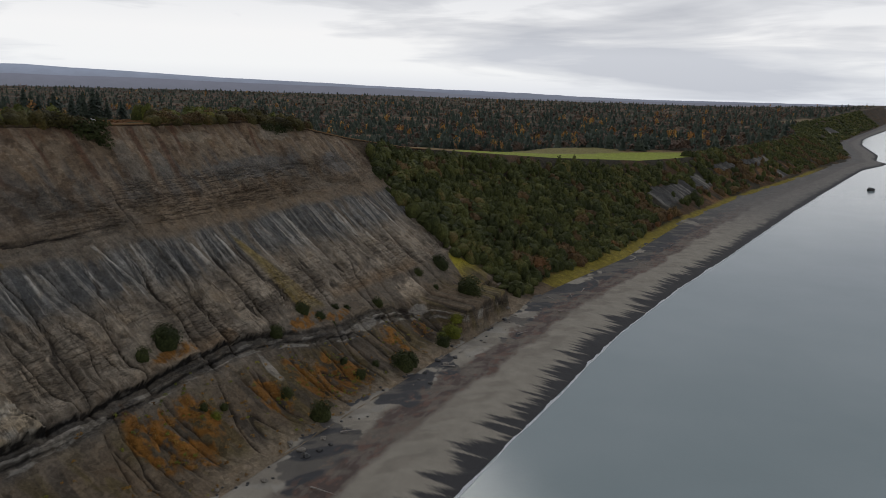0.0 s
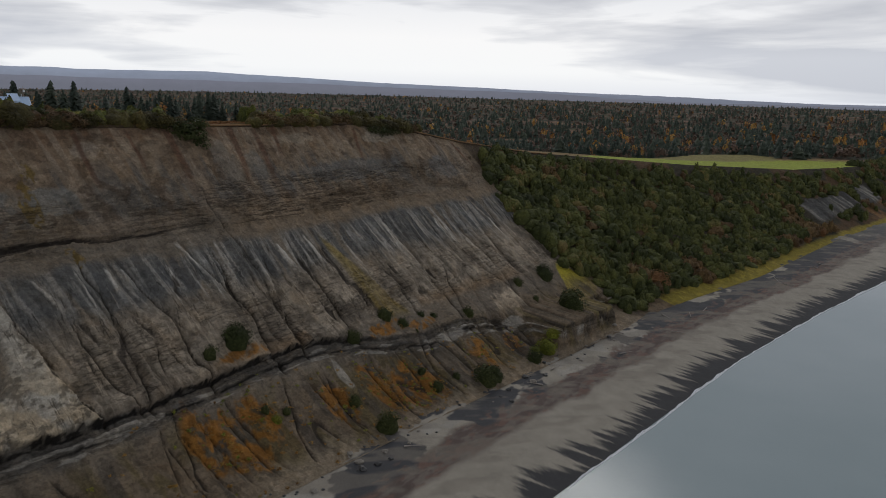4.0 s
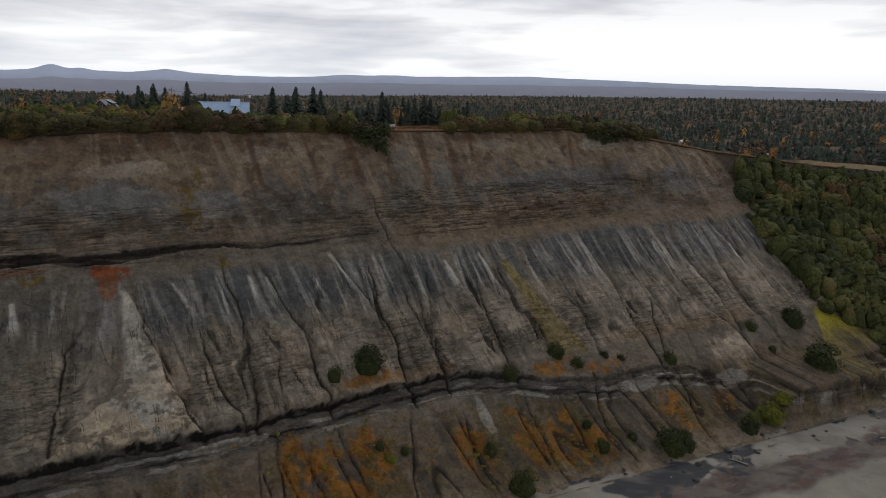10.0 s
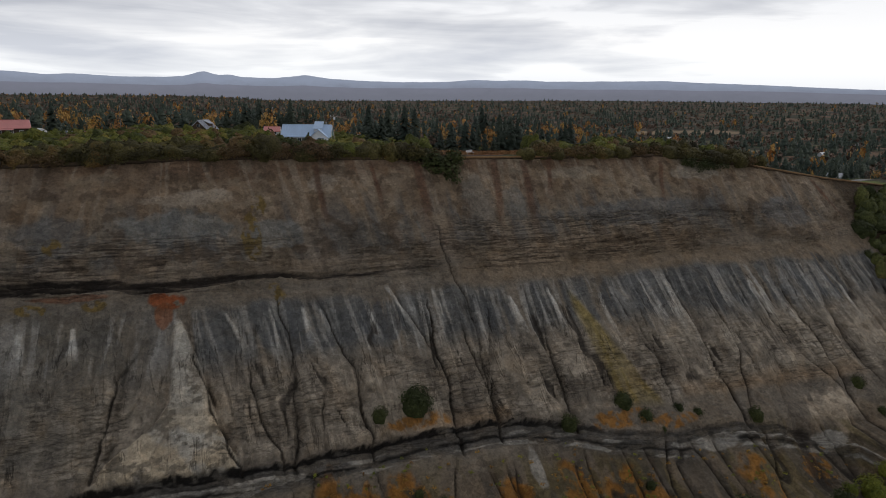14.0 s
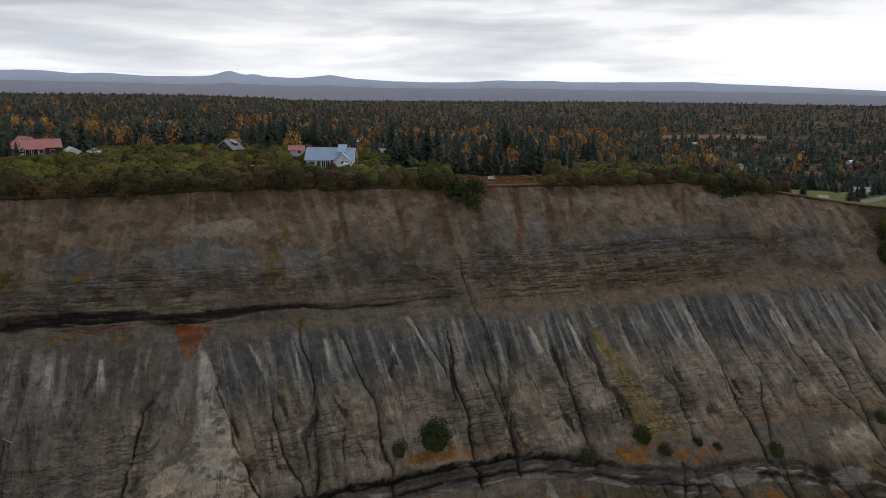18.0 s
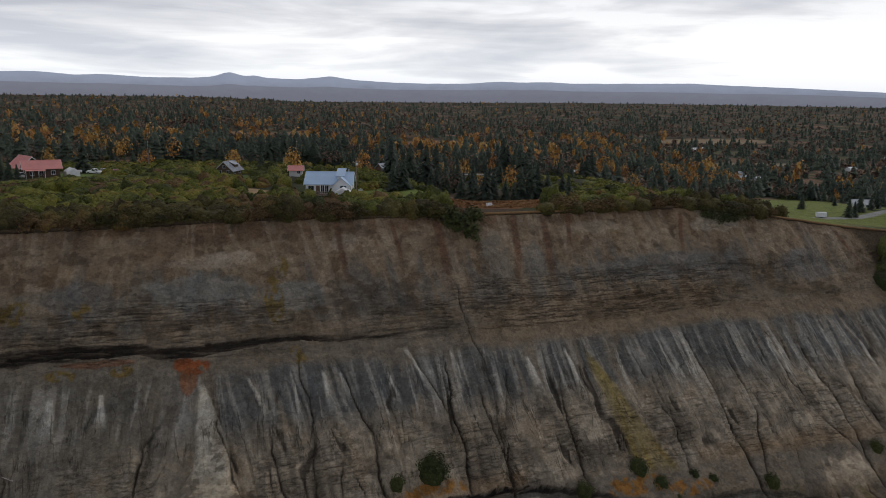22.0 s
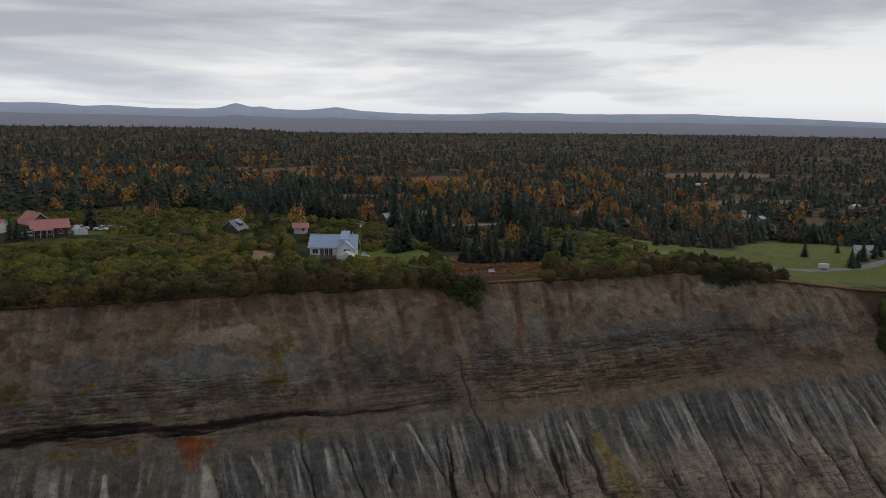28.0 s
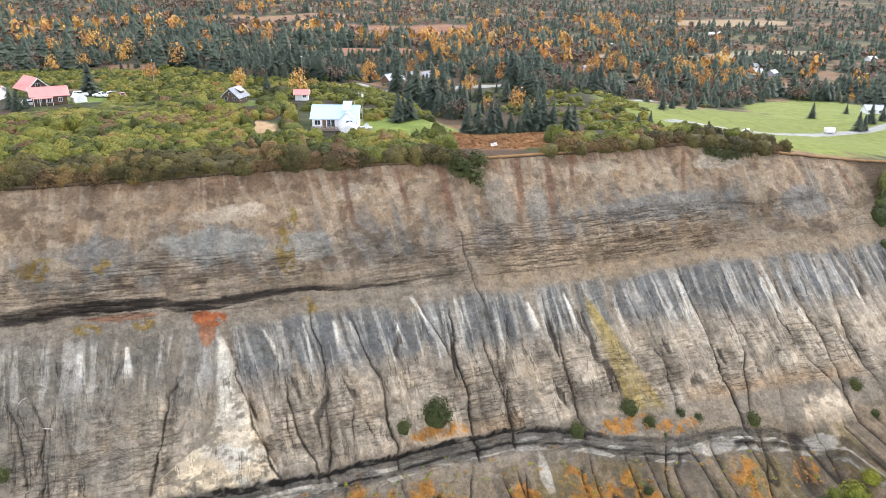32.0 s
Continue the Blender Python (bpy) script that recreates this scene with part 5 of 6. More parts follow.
for near, far, step, spruce, gold, name in ((150, 520, 3.5, NEAR_SPRUCE, NEAR_GOLD, ""), (520, 4200, 4.6, FAR_SPRUCE, FAR_GOLD, "far_")):
    x, y, r = forest_places(near, far, step, 23)
    pick, drift = r.random(len(x)), fbm(x / 70, y / 70, 102, 3)
    grove = sum(np.exp(-(((x - gx) / wide) ** 2 + ((y - gy) / (1.2 * wide)) ** 2)) for gx, gy, wide in GROVES)
    golden = pick < 0.025 + 0.42 * np.clip(grove, 0, 1) * smooth(0.36, 0.5, fbm(x / 14, y / 14, 106, 3)) + 0.26 * smooth(0.56, 0.66, 0.5 * drift + 0.5 * fbm(x / 22, y / 22, 106, 3)) * (1 - smooth(300, 600, x))
    brown = ~golden & (pick > (0.86 if not name else 0.62) - 0.5 * smooth(0.5, 0.7, fbm(x / 50, y / 50, 103, 3)))
    green = ~golden & ~brown
    tall = (3.2 + 7.6 * r.random(len(x)) ** 1.3) * (0.65 + 0.7 * smooth(0.35, 0.65, fbm(x / 16, y / 16, 107, 3))) + 3 * (far > 600) * r.random(len(x))
    if not name:
        close = np.hypot(x + 30, y + 140)
        for flag, most, store in ((green, 250, NEAR_GREEN), (golden, 70, NEAR_GOLDEN)):
            mine = np.where(flag)[0]
            mine = mine[np.argsort(close[mine])][:most]
            store += list(zip(x[mine], y[mine], tall[mine]))
            flag[mine] = False
    wide = tall * (0.40 + 0.2 * r.random(len(x))) * (1.3 if not name else 1.4)
    tagged(scatter(name + "spruce_forest", spruce, on_ground(x[green], y[green], 0.3), wide[green], tall[green], SPRUCE, 6), "dark green spruce forest on the plateau", "trees", kind="stuff")
    tagged(scatter(name + "golden_trees", gold, on_ground(x[golden], y[golden], 0.3), 0.66 * tall[golden], 1.15 * tall[golden], GOLD, 7), "golden and orange autumn birches among the spruces", "trees", kind="stuff")
    tagged(scatter(name + "brown_shrubs", gold, on_ground(x[brown], y[brown], 0.3), 0.75 * tall[brown], 0.65 * tall[brown], BARE, 8), "brown shrubs and bare trees in the forest", "shrubs", kind="stuff")

# low growth under the near trees
x, y, r = forest_places(200, 480, 5.2, 29)
tagged(scatter("forest_undergrowth", FAR_GOLD, on_ground(x, y, 0.3), 3 + 2 * r.random(len(x)), 1.6 + 1.6 * r.random(len(x)), DARK_ALDER, 9), "low olive undergrowth between the spruces", "shrubs", kind="stuff")
x, y, r = jitter_grid(-175, 14, 50, 232, 3.4, 30)
keep = ((y > 84) | (x > -24)) & ~inside(x, y, YARDS) & (y < along(TREELINE, x) - 2) & (fbm(x / 14, y / 14, 99, 3) > 0.38)
x, y = x[keep], y[keep]
tagged(scatter("back_thicket", SMALL_BUSHES, on_ground(x, y, 0.3), 3.5 + 2 * r.random(len(x)), 1.3 + 1.5 * r.random(len(x)), ALDER, 10), "olive shrubs between the houses and the forest", "shrubs", kind="stuff")

x, y, r = jitter_grid(44, 100, 12, 110, 4.0, 33)
keep = (fbm(x / 12, y / 12, 100, 3) > 0.46) & (y > 16 + along(EDGE, x)) & (zone(x, y, 24, 22, 24, 15) < 0.5) & (x < 52 + 0.55 * y)
x, y = x[keep], y[keep]
tagged(scatter("meadow_thicket", SMALL_BUSHES, on_ground(x, y, 0.3), 3 + 2 * r.random(len(x)), 1.0 + 1.3 * r.random(len(x)), ALDER, 12), "olive shrubs scattered over the rough meadow", "shrubs", kind="stuff")

# dry rusty grass and low heath in the tan meadow
x, y, r = jitter_grid(3, 46, 8, 36, 0.8, 34)
keep = (zone(x, y, 24, 22, 22, 13) > 0.4) & (r.random(len(x)) < 0.75) & (y > along(EDGE, x) + 1)
x, y = x[keep], y[keep]
DRY = leaf_material("dry_grass", [(0.0, (0.13, 0.060, 0.028)), (0.4, (0.24, 0.115, 0.045)), (0.75, (0.34, 0.18, 0.075)), (1.0, (0.22, 0.17, 0.06))])
tagged(scatter("dry_grass", FAR_GOLD, on_ground(x, y, 0.1), 0.8 + 0.9 * r.random(len(x)), 0.35 + 0.4 * r.random(len(x)), DRY, 13), "rusty dry grass and low heath in the meadow", "grass", kind="stuff")

# turf that hangs over the bare edge
tx = np.arange(-112, 172, 0.4)
lip = 0.10 + 0.75 * fbm(tx / 2.0, tx * 0, 121, 4, 0.65)
drop = 0.25 + 0.9 * fbm(tx / 1.3, tx * 0, 122, 4, 0.6)
edge, rim = along(EDGE, tx), ground_z(tx, along(EDGE, tx) + 0.01)
X = np.repeat(tx[:, None], 5, 1)
Y = np.stack([edge + 0.5, edge, edge - lip, edge - lip - 0.05, edge - 0.1 * lip], 1)
Z = np.stack([ground_z(tx, edge + 0.5) + 0.05, rim + 0.22, rim + 0.10, rim - 0.45 * drop, rim - drop], 1)
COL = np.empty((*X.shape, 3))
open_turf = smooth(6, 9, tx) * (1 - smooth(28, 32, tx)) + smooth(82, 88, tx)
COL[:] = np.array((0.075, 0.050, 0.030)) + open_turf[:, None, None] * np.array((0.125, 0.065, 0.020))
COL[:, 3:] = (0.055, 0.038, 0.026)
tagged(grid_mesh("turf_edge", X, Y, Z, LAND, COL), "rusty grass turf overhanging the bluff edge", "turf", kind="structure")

# ---- single plants
def mesh_part(name, shape, material, parent, size=(1, 1, 1), label=""):
    v, f = shape
    mesh = bpy.data.meshes.new(name)
    raw_mesh(mesh, v * np.array(size), f)
    mesh.attributes.new("tint", "FLOAT", "POINT").data.foreach_set("value", np.full(len(v), random.random(), np.float32))
    mesh.materials.append(material)
    ob = new(name, mesh)
    ob.parent = parent
    return tagged(ob, label)


def stem_shape(points, radius, sides=5):
    """A tapered stem along a few points, closed by its own taper."""
    verts, faces = [], []
    for k, p in enumerate(points):
        r = radius * (1 - 0.8 * k / (len(points) - 1))
        verts += [(p[0] + r * math.cos(2 * math.pi * s / sides), p[1] + r * math.sin(2 * math.pi * s / sides), p[2]) for s in range(sides)]
    for k in range(len(points) - 1):
        for s in range(sides):
            a, b = k * sides + s, k * sides + (s + 1) % sides
            faces.append((a, b, b + sides, a + sides))
    return np.array(verts), np.array(faces)


def joined(shapes):
    verts, faces, count = [], [], 0
    for v, f in shapes:
        verts.append(v)
        faces.append(f + count)
        count += len(v)
    return np.concatenate(verts), np.concatenate(faces)


def bough_shape(seed, whorls=15):
    """Spruce crown of separate drooping boughs, one metre high and one wide."""
    r = np.random.default_rng(seed)
    verts, faces = [], []
    for k in range(whorls):
        f = k / whorls
        count = int(9 - 4 * f)
        for s in range(count):
            a = 2 * math.pi * (s + r.random() * 0.8) / count
            reach = (0.5 * (1 - f) ** 0.9 + 0.02) * (0.72 + 0.5 * r.random())
            z = 0.08 + 0.88 * f + 0.03 * r.random()
            half = 0.10 * (1 - 0.6 * f) + 0.02
            d, side = np.array([math.cos(a), math.sin(a), 0]), np.array([-math.sin(a), math.cos(a), 0])
            first = len(verts)
            verts += [np.array([0, 0, z + 0.07]), d * reach * 0.55 + side * half + [0, 0, z - 0.01], d * reach + [0, 0, z - 0.055 * (1 - f) - 0.01], d * reach * 0.55 - side * half + [0, 0, z - 0.01]]
            faces.append((first, first + 1, first + 2, first + 3))
    return np.array(verts), np.array(faces)


def tree_things(name, label, group, crowns, leaf, places, wide, trunk):
    """Trees of their own: a trunk and a crown, copied from a few models."""
    models = []
    r = np.random.default_rng(len(name))
    for k, (x, y, tall) in enumerate(places):
        m = Matrix.LocRotScale((x, y, float(ground_z(x, y)) - 0.15), Euler((0, 0, r.random() * 6.28)), None)
        if k < len(crowns):
            tree = tagged(new(name), label, "tree", group)
            mesh_part("trunk", stem_shape([(0, 0, 0), (0.02, 0.01, 0.4), (0, 0.02, 0.92)], trunk), BARK, tree)
            mesh_part("crown", crowns[k], leaf, tree, (wide, wide, 1))
            tree.scale = (tall, tall, tall)
            tree.matrix_basis = m @ Matrix.Diagonal((tall, tall, tall, 1))
            models.append(tree)
        else:
            tree = copy_thing(models[k % len(models)], m)
            tree.scale = (tall, tall, tall)
    return models


SINGLE_SPRUCE = [(3.1, 47.4, 8.0), (6.4, 48.4, 7.8), (5.0, 50.0, 6.5), (-92.0, 80.0, 6.0), (-94.5, 84.0, 6.5), (-90.5, 82.0, 4.5), (-78.1, 110.5, 10.5), (18.5, 37.5, 7.0), (20.8, 35.6, 8.5), (23.8, 34.0, 9.0), (26.5, 35.5, 8.0),
    (29.0, 33.5, 6.0), (31.6, 34.0, 5.5), (34.5, 36.5, 10.0), (37.3, 36.2, 10.5), (39.5, 37.0, 10.0), (42.4, 37.0, 8.0), (46.2, 36.0, 7.5), (49.0, 38.0, 7.0), (68.2, 37.3, 4.5), (75, 42, 4.0), (106.8, 84.9, 6.5), (203.8, 118.8, 7.0), (227, 124, 4.5),
    (191.9, 82.3, 8.0), (196.5, 84.0, 6.5), (211.9, 96.0, 8.5), (229.9, 104.4, 7.5), (222, 100, 6.5), (-26.5, 92, 7.0), (118, 96, 5.0), (138, 112, 7.5), (133, 106, 6.0)]
tree_things("spruce_tree", "dark green pointed spruce tree", "spruces near the houses", [bough_shape(s) for s in (1, 2, 3, 4)], SPRUCE, SINGLE_SPRUCE + NEAR_GREEN, 0.74, 0.022)
GOLD_SPOTS = [(-33.2, 117, 8.0), (-34.5, 100, 7.5), (-16.8, 94, 10.0), (-62.6, 155, 9.0), (26.2, 111.8, 9.5), (33.9, 117, 10.5), (43.5, 108, 9.5), (46.2, 70.9, 9.0), (50, 64, 7.0), (30, 99, 8)]
tree_things("birch_tree", "birch tree with golden orange autumn leaves", "autumn birches near the houses", [crown_shape(7, 22, 0.055, s, spread=0.2, tall=1.0, low=0.22) for s in (41, 42, 43)], GOLD, GOLD_SPOTS + NEAR_GOLDEN, 0.72, 0.02)


def bush(name, label, x, y, z, radius, leaf, seed, group="", tall=0.9, dense=True):
    """One shrub: stems and a crown of small leaf sprays."""
    thing = tagged(new(name), label, "bush", group)
    thing.location = (x, y, z)
    r = np.random.default_rng(seed)
    wide = radius * 2
    stems = []
    for k in range(5):
        a = 2 * math.pi * k / 5 + r.random()
        tip = (0.25 * wide * math.cos(a), 0.25 * wide * math.sin(a), wide * tall * 0.55)
        stems.append(stem_shape([(0.05 * math.cos(a), 0.05 * math.sin(a), -0.3), (tip[0] * 0.6, tip[1] * 0.6, tip[2] * 0.6), tip], 0.03 + 0.012 * wide))
    mesh_part("stems", joined(stems), TWIG, thing)
    sprays = crown_shape(9 if dense else 12, int(30 + 24 * min(radius, 3)), 0.034 if dense else 0.042, seed, spread=0.24 if dense else 0.36, tall=0.95, low=0.16 if dense else 0.08)
    if dense:
        core = mound_shape(seed, 16, 7, 90, 0.04)
        sprays = joined([(core[0] * (0.80, 0.80, 0.74), core[1]), sprays])
    mesh_part("crown", sprays, leaf, thing, (wide, wide, wide * tall))
    return thing


FACE_BUSHES = [(-10.7, -33.8, 2.9), (-17.0, -34.6, 1.5), (-21.4, -36.8, 0.8), (25.9, -36.9, 2.0), (29.1, -39.4, 1.7), (36.1, -38.9, 1.2), (39.3, -40.0, 1.1), (14.6, -38.5, 1.7), (50.5, -41.9, 1.7), (76.4, -39.8, 1.6), (89.6, -40.4, 3.0), (82.1, -53.3, 4.2),
    (77.0, -45.2, 1.1), (36.7, -56.7, 3.0), (39.5, -56.9, 2.4), (5.8, -55.4, 2.5), (4.0, -48.9, 1.5), (-13.5, -44.6, 1.0), (24.3, -53.0, 1.5), (31.1, -52.8, 1.0), (55.0, -58.0, 2.2), (105.9, -13.5, 1.3), (109.0, -7.7, 2.8), (31.0, -41.7, 0.8), (-79.3, -32.3, 1.4), (24.0, -49.0, 1.0), (-10.0, -46.0, 0.9)]
BUSH_LEAF = leaf_material("bush_leaves", [(0.0, (0.030, 0.036, 0.014)), (0.5, (0.050, 0.060, 0.020)), (1.0, (0.085, 0.090, 0.028))])
RUST_BUSH = leaf_material("orange_brown_leaves", [(0.0, (0.12, 0.06, 0.03)), (0.5, (0.24, 0.12, 0.05)), (1.0, (0.34, 0.19, 0.08))])
DRY_SCRUB = leaf_material("dry_scrub_leaves", [(0.0, (0.13, 0.065, 0.02)), (0.5, (0.27, 0.135, 0.03)), (1.0, (0.38, 0.23, 0.05))])
LIME_LEAF = leaf_material("lime_leaves", [(0.0, (0.08, 0.10, 0.02)), (0.5, (0.17, 0.18, 0.025)), (1.0, (0.26, 0.22, 0.03))])
for k, (x, y, radius) in enumerate(FACE_BUSHES):
    size = "large" if radius > 2 else "small"
    bush("alder_bush", f"{size} round dark green alder bush on the bare bluff", x, y - 0.9, float(ground_z(x, y - 0.9)) - 0.3 * radius, radius, BUSH_LEAF, 200 + k, "bushes on the bluff face")
for k, (x, y, radius) in enumerate([(62.3, -58.0, 2.8), (66.0, -57.5, 2.0), (-12.8, -47.5, 1.2), (58.5, -57.0, 1.6)]):
    bush("willow_bush", "lime green and yellow willow bush at the bluff foot", x, y, float(ground_z(x, y)) - 0.3, radius, LIME_LEAF, 300 + k, "yellow bushes at the foot", 0.7)
for k, (dx, dy, dz, radius) in enumerate([(6.6, 0.6, -4.6, 3.2), (4.0, 1.4, -2.6, 2.8), (8.6, 2.0, -2.0, 2.6), (70.5, 3.5, -3.0, 2.2), (73.5, 3.4, -2.2, 2.0), (67.5, 4.0, -2.2, 1.8), (77, 3.4, -1.6, 1.6)]):
    bush("hanging_bush", "dark bush hanging over the bluff edge", dx, dy, float(along(RIM, dx)) + dz, radius, BUSH_LEAF, 320 + k, "bushes hanging over the edge", 0.95, False)

for k, (x, y, radius) in enumerate([(135.9, -57.0, 4.2), (197.2, -67.8, 2.6), (164.7, -61.3, 2.2), (287.4, -76.5, 2.6), (286.5, -52.3, 2.4), (262.8, -74.9, 2.2), (449.4, -82.8, 3.0)]):
    bush("rust_bush", "large orange-brown bush beside the yellow grass", x, y, float(ground_z(x, y)) - 0.4, radius, RUST_BUSH, 350 + k, "rusty bushes at the slope foot", 0.8)

# low orange and olive scrub in tufts on the foot slope
x, y, r = jitter_grid(-45, 70, -58, -36, 0.75, 35)
z = ground_z(x, y)
thick = np.zeros(len(x))
for cx, cz, rx, rz in SCRUB:
    thick = np.maximum(thick, np.exp(-(((x + 0.12 * (z - cz) - cx) / (1.1 * rx)) ** 2 + ((z - cz) / rz) ** 2)))
keep = (z < lower_seam(x) - 1.5) & (r.random(len(x)) < 0.95 * thick * smooth(0.36, 0.55, fbm(x / 2, y / 2, 109, 3)) + 0.05)
x, y, z = x[keep], y[keep], z[keep]
orange = r.random(len(x)) < 0.72
for flag, name, leaf, label in ((orange, "orange_scrub", DRY_SCRUB, "low orange-brown autumn scrub on the foot slope"), (~orange, "olive_scrub", LIME_LEAF, "olive and yellow tufts on the foot slope")):
    spots = np.stack([x, y - 0.2, z - 0.1], 1)[flag]
    tagged(scatter(name, FAR_GOLD, spots, 0.5 + 0.8 * r.random(flag.sum()), 0.3 + 0.5 * r.random(flag.sum()), leaf, 14), label, "scrub", kind="stuff")

# shrubs along the very edge, singly
r = np.random.default_rng(77)
for k, x in enumerate([*np.arange(-104, 6, 2.6), *np.arange(31, 86, 2.7)]):
    x = x + 0.8 * (r.random() - 0.5)
    y = float(along(EDGE, x)) - 0.1 + 1.6 * r.random()
    brown = vnoise(x / 6.0, 0.0, 93) > 0.62
    bush("edge_shrub", "russet bare-twigged shrub on the bluff edge" if brown else "dark olive alder shrub on the bluff edge", x, y, float(ground_z(x, y)) - 0.5, 1.3 + 1.1 * r.random(), RUST if brown else EDGE_ALDER, 400 + k, "shrubs along the edge", 0.7 + 0.35 * r.random(), False)

# dead trees slid down the face
for k, (x, y, turn) in enumerate([(-77.5, -24.5, 30), (-72.5, -28.5, -20)]):
    tree = tagged(new("dead_tree"), "bleached dead tree slid down the bluff", "dead tree", "dead trees on the bluff")
    tree.matrix_basis = pose(x, y, float(ground_z(x, y)) - 0.1, 55, 0, turn)
    mesh_part("trunk", stem_shape([(0, 0, 0), (0.1, 0.1, 1.8), (0.5, 0.1, 3.8)], 0.14), plain(f"bleached_wood", (0.42, 0.39, 0.35), 0.8), tree)
    for j in range(5):
        a = j * 1.3
        mesh_part("branch", stem_shape([(0.1, 0.05, 1.2 + 0.4 * j), (0.1 + 0.7 * math.cos(a), 0.7 * math.sin(a), 1.7 + 0.4 * j), (0.1 + 1.3 * math.cos(a), 1.3 * math.sin(a), 1.9 + 0.45 * j)], 0.05, 4), TWIG, tree)

# ---- building blocks
def box(bm, x0, x1, y0, y1, z0, z1, bevel=0.0):
    made = bmesh.ops.create_cube(bm, size=1.0, matrix=Matrix.LocRotScale(((x0 + x1) / 2, (y0 + y1) / 2, (z0 + z1) / 2), None, (x1 - x0, y1 - y0, z1 - z0)))
    if bevel:
        edges = list({e for v in made["verts"] for e in v.link_edges})
        bmesh.ops.bevel(bm, geom=edges, offset=bevel, segments=1, affect="EDGES")
    return bm


def block(*args, bevel=0.0):
    return box(bmesh.new(), *args, bevel=bevel)


def prism(points, thick, axis="x", start=0.0):
    """An outline in two dimensions, pushed along an axis."""
    bm = bmesh.new()

    def at(p, d):
        return {"x": (d, p[0], p[1]), "y": (p[0], d, p[1]), "z": (p[0], p[1], d)}[axis]

    a, b = [bm.verts.new(at(p, start)) for p in points], [bm.verts.new(at(p, start + thick)) for p in points]
    bm.faces.new(a)
    bm.faces.new(list(reversed(b)))
    for k in range(len(points)):
        j = (k + 1) % len(points)
        bm.faces.new([a[j], a[k], b[k], b[j]])
    bmesh.ops.recalc_face_normals(bm, faces=bm.faces)
    return bm


BLUE_ROOF = plain("blue_metal_roof", (0.42, 0.54, 0.70), 0.5, 0.10, 1.0, 0.2)
RED_ROOF = plain("red_metal_roof", (0.58, 0.22, 0.195), 0.45, 0.12, 1.0)
GREY_ROOF = plain("grey_shingle_roof", (0.30, 0.31, 0.34), 0.8)
PALE_ROOF = plain("pale_metal_roof", (0.34, 0.36, 0.39), 0.4, 0.1, 1.0)
WHITE = plain("white_siding", (0.72, 0.72, 0.72), 0.6, 0.10)
LOG = plain("dark_log_wall", (0.095, 0.058, 0.038), 0.8)
BROWN = plain("brown_siding", (0.16, 0.10, 0.07), 0.8)
TIMBER = plain("weathered_timber", (0.26, 0.21, 0.17), 0.85)
TARP = plain("white_tarpaulin", (0.80, 0.80, 0.79), 0.5, 0.06)
RUBBER = plain("black_rubber", (0.02, 0.02, 0.02), 0.8)
STEEL = plain("grey_steel", (0.42, 0.43, 0.44), 0.4, 0.1, 2.0, 0.8)
BLACK = plain("black_paint", (0.025, 0.025, 0.028), 0.5)


def glass_build(n):
    streak = n.noise(n("TexCoord").outputs["Object"], 2.0, 2)
    return n.mix(streak, (0.02, 0.025, 0.03), (0.05, 0.06, 0.07)), {"roughness": 0.08, "IOR": 1.5, "Specular_IOR_Level": 0.8}


GLASS = material("window_glass", glass_build)


def window(parent, x, z, wide, high, y, trim, name="window", side=-1):
    """A framed window on a wall that faces along y."""
    frame_mesh = bmesh.new()
    t = 0.09
    for a, b, c, d in ((x - wide / 2 - t, x + wide / 2 + t, z + high, z + high + t), (x - wide / 2 - t, x + wide / 2 + t, z - t, z), (x - wide / 2 - t, x - wide / 2, z, z + high), (x + wide / 2, x + wide / 2 + t, z, z + high), (x - 0.03, x + 0.03, z, z + high)):
        box(frame_mesh, a, b, y + min(0, side * 0.07), y + max(0, side * 0.07), c, d)
    holder = part(name, frame_mesh, trim, parent)
    part("pane", block(x - wide / 2, x + wide / 2, y + side * 0.015 - 0.01, y + side * 0.015 + 0.01, z, z + high), GLASS, holder)
    return holder


def gable_roof(parent, long, deep, base, rise, over, material, trim, thick=0.14, ribs=True):
    """Two pitched slabs with standing seams, a ridge cap and barge boards; the ridge runs along x."""
    slope = rise / (deep / 2)
    for side in (-1, 1):
        y0, z0 = side * (deep / 2 + over), base - slope * over
        outline = [(y0, z0), (0, base + rise), (0, base + rise + thick), (y0, z0 + thick)]
        bm = prism(outline, long + 2 * over, "x", -long / 2 - over)
        slab = part("roof", bm, material, parent)
        for k in range(int((long + 2 * over) / 0.6) if ribs else 0):
            x = -long / 2 - over + 0.3 + 0.6 * k
            part("seam", prism([(y0, z0 + thick), (0, base + rise + thick), (0, base + rise + thick + 0.05), (y0, z0 + thick + 0.05)], 0.05, "x", x), material, slab)
        for x in (-long / 2 - over - 0.04, long / 2 + over):
            part("barge_board", prism([(y0, z0 - 0.16), (0, base + rise - 0.16), (0, base + rise + thick - 0.01), (y0, z0 + thick - 0.01)], 0.04, "x", x), trim, parent)
    part("ridge_cap", prism([(-0.18, base + rise + thick - 0.02), (0, base + rise + thick + 0.08), (0.18, base + rise + thick - 0.02)], long + 2 * over, "x", -long / 2 - over), material, parent)


def gable_walls(parent, long, deep, high, rise, wall, thick=0.18):
    for y in (-deep / 2, deep / 2 - thick):
        part("wall", block(-long / 2 + thick, long / 2 - thick, y, y + thick, -0.6, high), wall, parent)
    for x in (-long / 2, long / 2 - thick):
        part("gable_wall", prism([(-deep / 2, -0.6), (deep / 2, -0.6), (deep / 2, high), (0, high + rise), (-deep / 2, high)], thick, "x", x), wall, parent)


